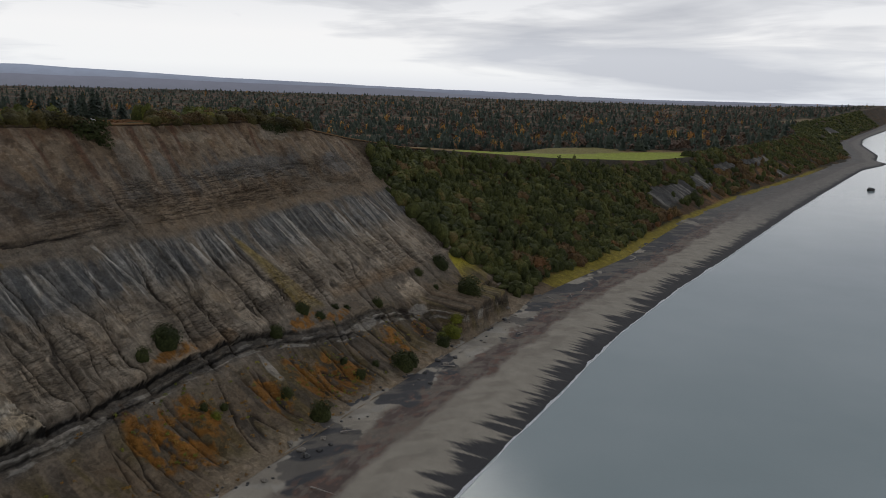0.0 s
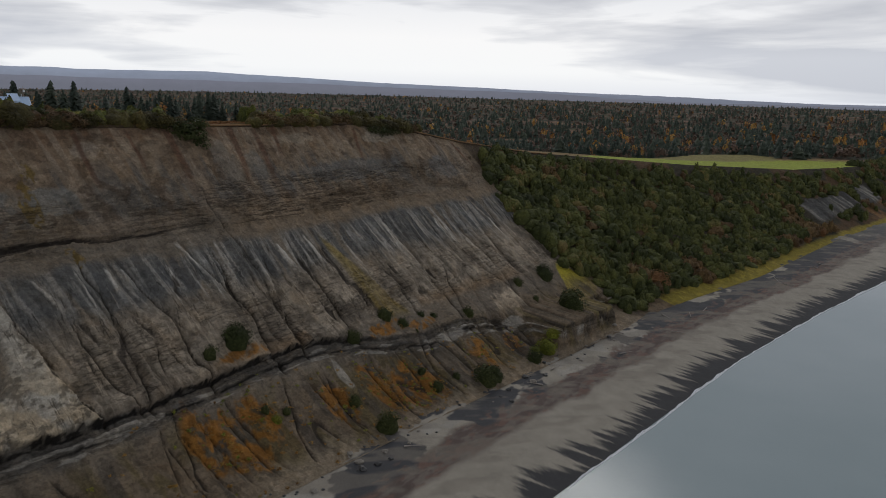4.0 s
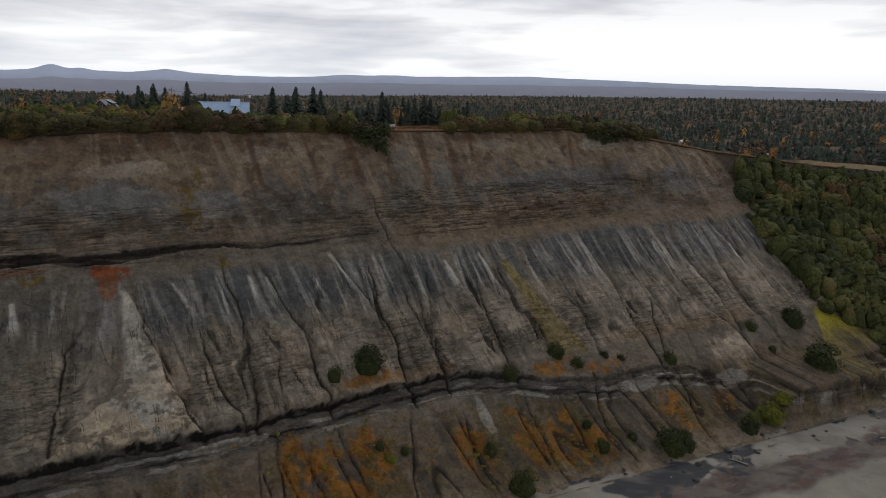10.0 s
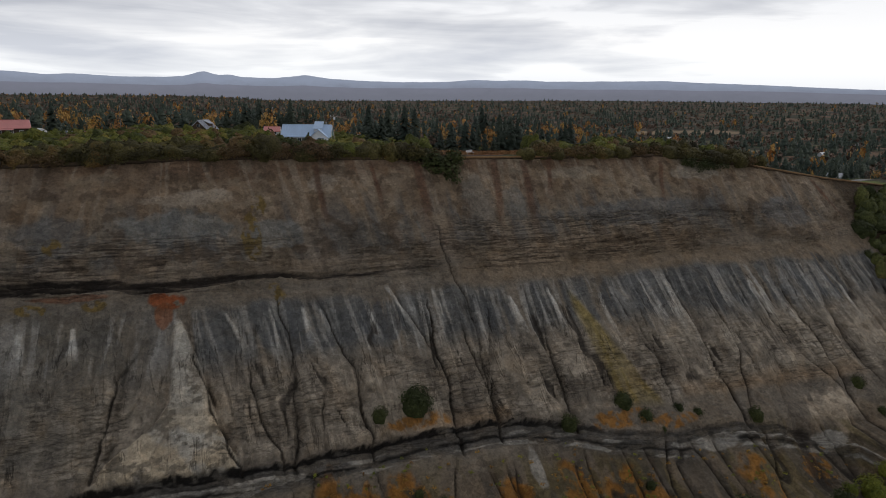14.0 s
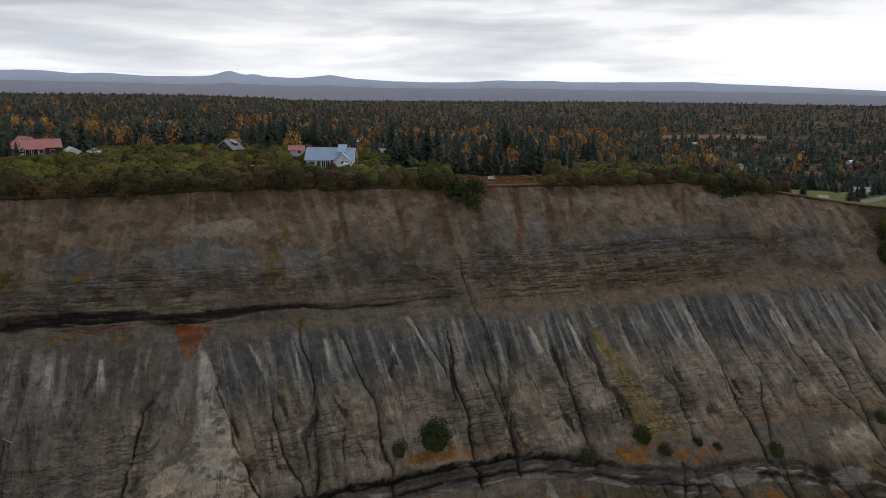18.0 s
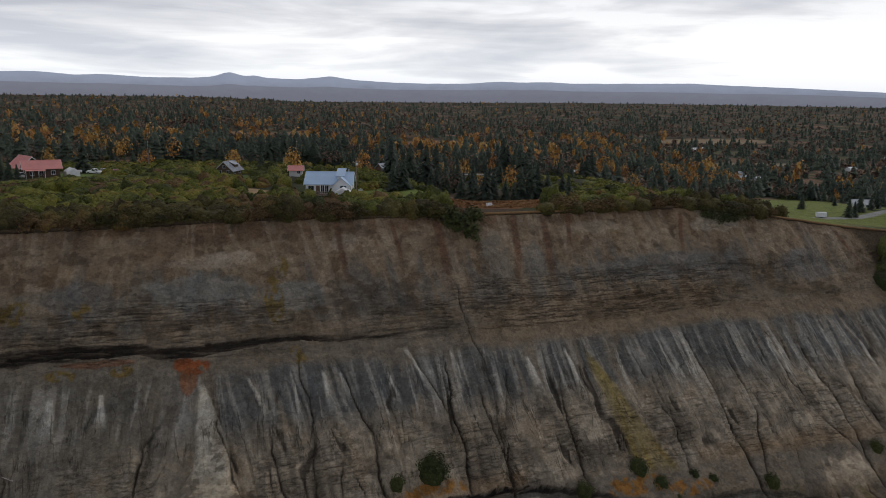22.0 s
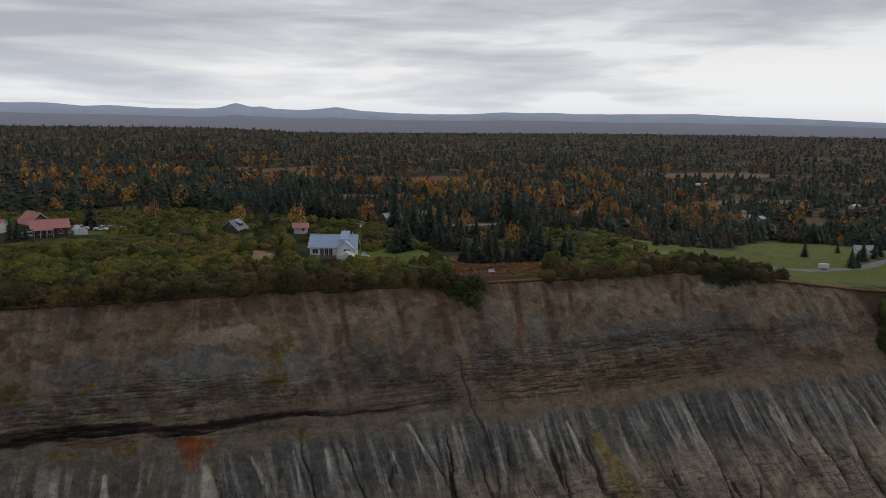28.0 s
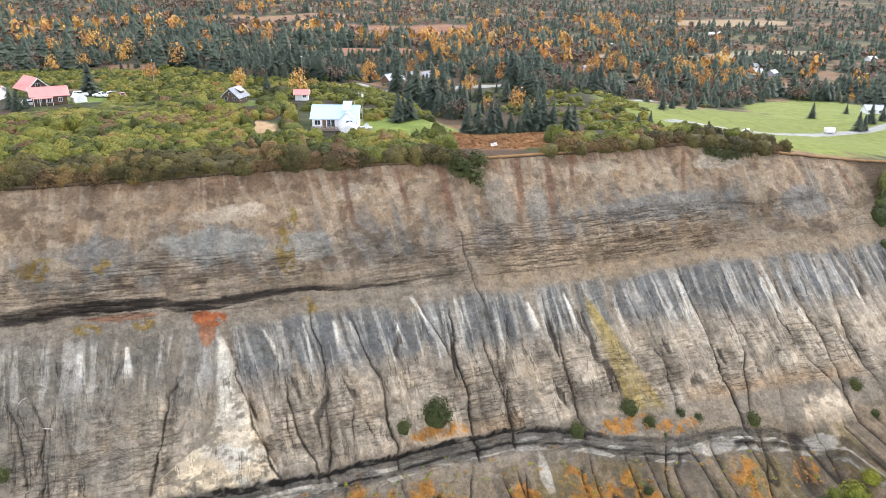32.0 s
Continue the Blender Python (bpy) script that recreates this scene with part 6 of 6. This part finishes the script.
def place(ob, x, y, turn, lift=0.0):
    ob.matrix_basis = pose(x, y, float(ground_z(x, y)) + lift, 0, 0, turn)
    return ob


def house(label, x, y, turn, long, deep, high, rise, roof, wall, trim, windows=(), over=0.45, name="house", gable_windows=(), chimney=False, ribs=False):
    thing = tagged(new(name), label, "house", "houses on the bluff")
    gable_walls(thing, long, deep, high, rise, wall)
    gable_roof(thing, long, deep, high, rise, over, roof, trim, ribs=ribs)
    for wx, wz, ww, wh in windows:
        window(thing, wx, wz, ww, wh, -deep / 2, trim)
    for end, wy, wz, ww, wh in gable_windows:
        holder = window(thing, wy, wz, ww, wh, 0, trim)
        holder.matrix_basis = pose(end * (long / 2 + 0.02), 0, 0, 0, 0, 90 if end > 0 else -90)
    if chimney:
        part("chimney", block(long * 0.2, long * 0.2 + 0.5, 0.5, 1.0, high + rise * 0.5, high + rise + 0.9, bevel=0.03), STEEL, thing)
    return place(thing, x, y, turn, 0.1)


# ---- the blue-roofed house
TURN = -17
home = house("white house with a pale blue metal roof", -13.9, 42.6, TURN, 11.0, 7.4, 2.7, 2.4, BLUE_ROOF, WHITE, WHITE, [(-4.2, 1.0, 1.3, 1.1), (-1.4, 0.35, 0.8, 1.9), (-0.4, 0.35, 0.8, 1.9)], ribs=True, gable_windows=[(1, 0.0, 1.2, 1.2, 1.1), (-1, 0.5, 1.2, 1.0, 1.0)])
# cross gable that stands out at the front
for side in (-1, 1):
    part("roof", prism([(3.2 + side * 2.3, 2.3), (3.2, 4.25), (3.2, 4.39), (3.2 + side * 2.3, 2.44)], 4.0, "y", -5.4), BLUE_ROOF, home)
part("gable_wall", prism([(1.2, -0.6), (5.2, -0.6), (5.2, 2.5), (3.2, 4.2), (1.2, 2.5)], 1.3, "y", -4.96), WHITE, home)
window(home, 3.7, 0.9, 1.4, 1.4, -4.96, BLUE_ROOF)
# raised dormer with a lean-to roof
part("dormer", prism([(-2.4, 3.6), (1.2, 3.6), (1.2, 5.75), (-2.4, 4.4)], 1.7, "x", 1.9), WHITE, home)
part("roof", prism([(-2.7, 4.30), (1.5, 5.87), (1.5, 6.0), (-2.7, 4.43)], 2.2, "x", 1.65), BLUE_ROOF, home)
part("door", block(-3.0, -2.1, -3.76, -3.67, 0.2, 2.2, bevel=0.02), BROWN, home)
part("chimney_pipe", block(4.4, 4.65, 0.4, 0.65, 4.0, 5.9, bevel=0.04), STEEL, home)
deck = tagged(new("deck"), "weathered brown timber deck with a railing", "deck")
part("floor", block(-5.4, 1.1, -5.9, -3.72, -0.05, 0.12), TIMBER, deck)
part("rail", block(-5.4, 1.1, -5.9, -5.82, 0.98, 1.06), TIMBER, deck)
for k in range(9):
    part("post", block(-5.4 + 0.8 * k, -5.3 + 0.8 * k, -5.9, -5.8, -1.2, 1.0), TIMBER, deck)
for k in range(4):
    part("board", block(-5.4, 1.1, -5.88, -5.84, 0.2 + 0.2 * k, 0.32 + 0.2 * k), BROWN, deck)
place(deck, -13.9, 42.6, TURN, 0.1)
tent = tagged(new("storage_tent"), "white tarpaulin storage tent beside the house", "tent")
part("cover", prism([(-1.7, 0), (1.7, 0), (1.75, 1.5), (0, 2.5), (-1.75, 1.5)], 3.6, "y", -1.8), TARP, tent)
part("door_flap", prism([(-0.9, 0), (0.9, 0), (0.9, 1.6), (0, 2.0), (-0.9, 1.6)], 0.04, "y", -1.85), WHITE, tent)
place(tent, -12.2, 35.0, TURN)
copy_thing(tent, pose(-78.8, 92.0, float(ground_z(-78.8, 92.0)), 0, 0, 24))
dish = tagged(new("satellite_dish"), "white satellite dish on a short post", "dish")
part("post", block(-0.05, 0.05, -0.05, 0.05, -0.3, 1.3), STEEL, dish)
bowl = bmesh.new()
bmesh.ops.create_uvsphere(bowl, u_segments=14, v_segments=8, radius=0.8)
bmesh.ops.delete(bowl, geom=[v for v in bowl.verts if v.co.y < 0.25], context="VERTS")
bmesh.ops.translate(bowl, verts=bowl.verts, vec=(0, -0.7, 1.5))
part("bowl", bowl, WHITE, dish)
place(dish, -7.6, 36.4, TURN)
for k, (x, y) in enumerate([(-8.6, 38.0), (-7.4, 38.6), (-6.6, 37.2)]):
    crate = tagged(new("storage_bin"), "pale plastic bin standing by the house", "bin", "bins by the house")
    part("body", block(-0.5, 0.5, -0.4, 0.4, 0, 0.8, bevel=0.05), WHITE if k % 2 else STEEL, crate)
    part("lid", block(-0.54, 0.54, -0.44, 0.44, 0.8, 0.9, bevel=0.03), TARP, crate)
    place(crate, x, y, 20 * k)


def pole(label, x, y, high, turn=0, lamp=False):
    thing = tagged(new("utility_pole"), label, "pole", "utility poles")
    mesh_part("shaft", stem_shape([(0, 0, -0.5), (0, 0, high * 0.5), (0, 0, high)], 0.16, 8), TIMBER, thing)
    part("crossarm", block(-1.1, 1.1, -0.06, 0.06, high - 0.7, high - 0.55), TIMBER, thing)
    for k in (-1, 0, 1):
        part("insulator", block(k * 0.95 - 0.05, k * 0.95 + 0.05, -0.05, 0.05, high - 0.55, high - 0.35, bevel=0.02), WHITE, thing)
    if lamp:
        part("meter_box", block(-0.25, 0.25, -0.35, -0.15, high - 1.4, high - 0.8, bevel=0.03), WHITE, thing)
    return place(thing, x, y, turn)


pole("timber utility pole with a white box beside the house", -6.4, 47.5, 8.0, 20, True)
LINE = [(-150, 113), (-104, 116), (-60, 121), (-12, 123), (36, 130), (84, 147), (130, 172), (176, 196)]
for k, (x, y) in enumerate(LINE):
    pole("tall timber utility pole along the road", x, y, 9.5, 95)
wire = tagged(new("power_line"), "thin black power lines between the poles", "cable")
for (xa, ya), (xb, yb) in zip(LINE, LINE[1:]):
    za, zb = float(ground_z(xa, ya)) + 9.15, float(ground_z(xb, yb)) + 9.15
    for off in (-0.9, 0.9):
        v, f = stem_shape([(0, 0, 0), (0, 0, 1)], 1.0, 4)
        steps = np.linspace(0, 1, 9)
        ring = np.array([(0, 0.02), (0.02, -0.02), (-0.02, -0.02)])
        verts, faces = [], []
        for s in steps:
            c = np.array([xa + (xb - xa) * s, ya + off + (yb - ya) * s, za + (zb - za) * s - 3.0 * s * (1 - s)])
            verts += [c + (q[0], q[0] * 0.5, q[1]) for q in ring]
        for k in range(8):
            faces += [(3 * k + a, 3 * k + (a + 1) % 3, 3 * k + 3 + (a + 1) % 3, 3 * k + 3 + a) for a in range(3)]
        mesh_part("wire", (np.array(verts), np.array(faces)), BLACK, wire)

# ---- the neighbours
dark = house("dark brown log house with a grey gabled roof", -36.6, 76.5, 60, 7.0, 6.2, 2.3, 2.7, GREY_ROOF, LOG, PALE_ROOF, [(-1.8, 1.0, 1.1, 1.0), (1.6, 1.0, 1.1, 1.0)], gable_windows=[(-1, -1.6, 0.9, 1.1, 1.2), (-1, 1.6, 0.9, 1.1, 1.2), (-1, 0, 2.9, 0.9, 0.8)], over=0.6, ribs=True)
part("dormer", prism([(-2.5, 3.1), (-0.5, 3.1), (-0.5, 4.8), (-2.5, 4.0)], 2.4, "x", -0.6), LOG, dark)
part("roof", prism([(-2.8, 3.9), (-0.2, 4.95), (-0.2, 5.08), (-2.8, 4.03)], 2.9, "x", -0.85), PALE_ROOF, dark)
dark.matrix_basis = dark.matrix_basis @ Matrix.Diagonal((0.8, 0.8, 0.8, 1))
house("small shed with a faded red roof", -17.4, 82.0, -10, 3.8, 3.4, 1.8, 1.0, RED_ROOF, WHITE, WHITE, [(0.8, 0.8, 0.8, 0.7)], name="shed")
red = house("log house with a red metal roof and white trim", -86.2, 91.0, 14, 8.6, 6.4, 2.7, 1.7, RED_ROOF, LOG, WHITE, [(-2.6, 0.8, 0.9, 1.0), (-0.2, 0.8, 0.9, 1.0), (2.6, 0.8, 0.9, 1.0)], gable_windows=[(-1, -1.2, 0.8, 1.0, 1.0), (-1, 1.4, 0.8, 1.0, 1.0)], over=0.7, ribs=True)
part("porch_roof", prism([(-4.7, 2.0), (-3.1, 2.55), (-3.1, 2.66), (-4.7, 2.11)], 5.0, "x", -4.3), RED_ROOF, red)
for k in range(4):
    part("porch_post", block(-4.2 + 1.55 * k, -4.06 + 1.55 * k, -4.6, -4.46, -0.6, 2.05), WHITE, red)
house("tall log house with a red roof and a white-trimmed gable", -95.5, 120.0, -58, 8.5, 6.6, 2.6, 2.9, RED_ROOF, LOG, WHITE, [(-2.5, 1.0, 1.2, 1.2), (2.5, 1.0, 1.2, 1.2)], gable_windows=[(1, 0, 2.8, 1.3, 1.2), (1, -1.8, 0.8, 1.0, 1.0), (1, 1.8, 0.8, 1.0, 1.0)], over=0.7, ribs=True)
house("low garage with a red roof and white doors", -105.5, 112.0, -17, 7.0, 5.0, 2.6, 1.4, RED_ROOF, WHITE, WHITE, [(-1.8, 0.1, 2.4, 2.0), (1.8, 0.1, 2.4, 2.0)], name="garage")


def vehicle(label, x, y, turn, paint, kind="car"):
    """A parked car or pickup of painted body, glazed cabin and four wheels."""
    car = tagged(new(kind), label, kind, "vehicles by the red-roofed houses")
    low = prism([(-2.2, 0.35), (2.2, 0.35), (2.25, 0.7), (2.1, 0.95), (1.0, 1.02), (-2.2, 1.0), (-2.28, 0.6)], 1.75, "y", -0.875)
    bmesh.ops.bevel(low, geom=low.edges[:], offset=0.05, segments=1, affect="EDGES")
    part("body", low, paint, car)
    back = -2.1 if kind == "car" else -0.6
    part("cabin", prism([(back, 1.0), (1.0, 1.0), (0.35, 1.62), (back + 0.35, 1.62)], 1.55, "y", -0.775), paint, car)
    for side in (-0.79, 0.775):
        part("side_window", prism([(back + 0.3, 1.06), (0.8, 1.06), (0.3, 1.52), (back + 0.5, 1.52)], 0.015, "y", side), GLASS, car)
    part("windscreen", prism([(0.99, 1.05), (1.01, 1.05), (0.40, 1.58), (0.37, 1.58)], 1.3, "y", -0.65), GLASS, car)
    for wx in (-1.4, 1.4):
        for wy in (-0.88, 0.70):
            wheel = bmesh.new()
            bmesh.ops.create_cone(wheel, cap_ends=True, segments=14, radius1=0.34, radius2=0.34, depth=0.2, matrix=Matrix.Translation((wx, wy + 0.09, 0.34)) @ Matrix.Rotation(radians(90), 4, "X"))
            tyre = part("wheel", wheel, RUBBER, car)
            hub = bmesh.new()
            bmesh.ops.create_cone(hub, cap_ends=True, segments=10, radius1=0.18, radius2=0.18, depth=0.22, matrix=Matrix.Translation((wx, wy + 0.09, 0.34)) @ Matrix.Rotation(radians(90), 4, "X"))
            part("rim", hub, STEEL, tyre)
    for wy in (-0.6, 0.6):
        part("headlight", block(2.18, 2.27, wy - 0.16, wy + 0.16, 0.66, 0.82), GLASS, car)
    return place(car, x, y, turn)


vehicle("white estate car parked on the grass", -80.0, 104.5, 10, WHITE)
vehicle("white pickup parked by the spruce", -74.0, 101.0, -30, WHITE, "pickup")
vehicle("silver car parked by the spruce", -70.5, 102.5, 25, STEEL)
vehicle("white car parked in front of the porch", -90.5, 88.0, 15, WHITE)
vehicle("dark red pickup parked by the spruce", -68.0, 98.5, -60, RED_ROOF, "pickup")


def trailer(x, y, turn):
    thing = tagged(new("box_trailer"), "white box trailer parked beside the gravel road", "trailer")
    part("body", block(-2.5, 2.5, -1.1, 1.1, 0.55, 2.75, bevel=0.06), WHITE, thing)
    part("door", block(-2.54, -2.49, -0.95, 0.95, 0.65, 2.6), TARP, thing)
    part("chassis", block(-2.6, 2.6, -0.9, 0.9, 0.4, 0.55), BLACK, thing)
    part("hitch", prism([(2.5, -0.7), (3.7, -0.06), (3.7, 0.06), (2.5, 0.7)], 0.12, "z", 0.42), BLACK, thing)
    for wx in (-0.45, 0.45):
        for wy in (-1.05, 0.85):
            wheel = bmesh.new()
            bmesh.ops.create_cone(wheel, cap_ends=True, segments=14, radius1=0.35, radius2=0.35, depth=0.2, matrix=Matrix.Translation((wx, wy + 0.1, 0.35)) @ Matrix.Rotation(radians(90), 4, "X"))
            part("wheel", wheel, RUBBER, thing)
    for k in range(9):
        part("panel_seam", block(-2.3 + 0.57 * k, -2.27 + 0.57 * k, -1.108, -1.09, 0.65, 2.65), STEEL, thing)
    place(thing, x, y, turn)
    thing.scale = (0.7, 0.7, 0.75)
    return thing


trailer(170.5, 74.0, -16)
sign = tagged(new("white_tank"), "small white tank lying in the grass", "tank")
tank = bmesh.new()
bmesh.ops.create_cone(tank, cap_ends=True, segments=16, radius1=0.5, radius2=0.5, depth=2.2, matrix=Matrix.Translation((0, 0, 0.75)) @ Matrix.Rotation(radians(90), 4, "Y"))
bmesh.ops.bevel(tank, geom=[e for e in tank.edges if abs(e.verts[0].co.x - e.verts[1].co.x) < 0.01], offset=0.15, segments=2, affect="EDGES")
part("shell", tank, WHITE, sign)
for x in (-0.7, 0.7):
    part("foot", block(x - 0.1, x + 0.1, -0.4, 0.4, 0, 0.4), STEEL, sign)
place(sign, 108, 42, 10)

# a white slatted bench at the brink of the tan meadow
bench = tagged(new("garden_bench"), "white slatted garden bench in the tan meadow", "bench")
for k in range(4):
    part("seat_slat", block(-0.9, 0.9, -0.25 + 0.13 * k, -0.15 + 0.13 * k, 0.42, 0.46), WHITE, bench)
for k in range(3):
    part("back_slat", block(-0.9, 0.9, 0.27, 0.30, 0.52 + 0.15 * k, 0.62 + 0.15 * k), WHITE, bench)
for x in (-0.85, 0.79):
    for y, high in ((-0.24, 0.42), (0.24, 0.95)):
        part("leg", block(x, x + 0.06, y - 0.03, y + 0.03, -0.1, high), WHITE, bench)
place(bench, 16.2, 11.5, 20)

# houses among the trees farther inland
FAR_HOUSES = [(27, 152, 20, PALE_ROOF, BROWN), (42, 163, -10, GREY_ROOF, BROWN), (206, 326, 10, PALE_ROOF, WHITE), (374, 366, 0, PALE_ROOF, WHITE), (362, 333, 30, PALE_ROOF, GREY_ROOF), (352, 340, -20, PALE_ROOF, WHITE), (528, 640, 10, PALE_ROOF, WHITE), (545, 646, 60, WHITE, BROWN), (538, 415, 10, PALE_ROOF, WHITE),
    (-16.8, 176, 10, PALE_ROOF, WHITE), (262, 143, -20, PALE_ROOF, WHITE), (470, 260, 15, PALE_ROOF, BROWN), (140, 205, 10, PALE_ROOF, WHITE), (330, 520, 40, PALE_ROOF, WHITE), (118, 190, -30, GREY_ROOF, LOG), (700, 520, 10, PALE_ROOF, WHITE), (1150, 420, 10, PALE_ROOF, WHITE)]
for k, (x, y, turn, roof, wall) in enumerate(FAR_HOUSES):
    house("pale-roofed house half hidden among the spruces" if roof is PALE_ROOF else "brown house half hidden among the spruces", x, y, turn, 7 + k % 3 * 1.5, 5.5, 2.2, 1.8, roof, wall, GREY_ROOF, [(-2.5, 0.9, 1.3, 1.1), (2.5, 0.9, 1.3, 1.1)])

# ---- along the water
foam_x = np.arange(-120, 700, 0.6)
width = np.maximum(0.0, 1.9 * (fbm(foam_x / 9, foam_x * 0, 111, 4, 0.6) - 0.27) + 0.25 * (vnoise(foam_x / 1.2, foam_x * 0, 112) - 0.5))
front = along(SHORE, foam_x) - 0.55 + 1.2 * (fbm(foam_x / 14, foam_x * 0, 113, 3) - 0.5)
X = np.repeat(foam_x[:, None], 2, 1)
Y = np.stack([front, front + 0.04 + width], 1)


def foam_build(n):
    cells = n.noise(position(n), 5.0, 6, 0.75)
    return n.mix(n.ramp(cells, [(0.4, 0.0), (0.6, 1.0)]), (0.35, 0.37, 0.38), (0.82, 0.84, 0.85)), {}


tagged(grid_mesh("foam_line", X, Y, 0.03 + np.maximum(ground_z(X, Y), 0), material("sea_foam", foam_build, 0.9)), "thin broken line of white foam along the shore", "foam", kind="stuff")


def rock_mesh(seed, radius, squash):
    r = np.random.default_rng(seed)
    bm = bmesh.new()
    bmesh.ops.create_icosphere(bm, subdivisions=2, radius=radius)
    for v in bm.verts:
        v.co *= 0.75 + 0.5 * noise.noise(v.co / radius * 1.3 + Vector((seed, 0, 0)))  * 0.8 + 0.25 * r.random()
        v.co.z *= squash
    return bm


ROCK = plain("wet_dark_rock", (0.05, 0.048, 0.045), 0.6)
PALE_ROCK = plain("pale_sandstone", (0.22, 0.195, 0.16), 0.9)
sea_rock = tagged(new("sea_rock"), "dark boulder standing in shallow water", "rock")
part("stone", rock_mesh(3, 3.2, 0.7), ROCK, sea_rock)
sea_rock.location = (560, -186, 0.4)
r = np.random.default_rng(55)
for k in range(60):
    x = -30 + 130 * r.random()
    y = float(along(TOE, x)) - 7 * r.random() ** 2 + 1.0
    size = 0.25 + 0.7 * r.random() ** 3
    stone = part("boulder", rock_mesh(60 + k, size, 0.65), PALE_ROCK if r.random() < 0.3 else ROCK)
    tagged(stone, "fallen sandstone block at the bluff foot" , "rock", "fallen blocks")
    stone.location = (x, y, float(ground_z(x, y)) + 0.1 * size)
LOG_GREY = plain("driftwood", (0.33, 0.29, 0.25), 0.85)
for k in range(16):
    x = -20 + 260 * r.random()
    y = float(along(TOE, x)) - 2 - 9 * r.random()
    log = mesh_part("driftwood_log", stem_shape([(0, 0, 0), (0.05, 0.1, 1.6), (0.15, 0.1, 3.4 + 2 * r.random())], 0.17, 7), LOG_GREY, None)
    tagged(log, "grey driftwood log lying on the beach", "log", "driftwood")
    log.matrix_basis = pose(x, y, float(ground_z(x, y)) + 0.22, 90, 0, 360 * r.random())
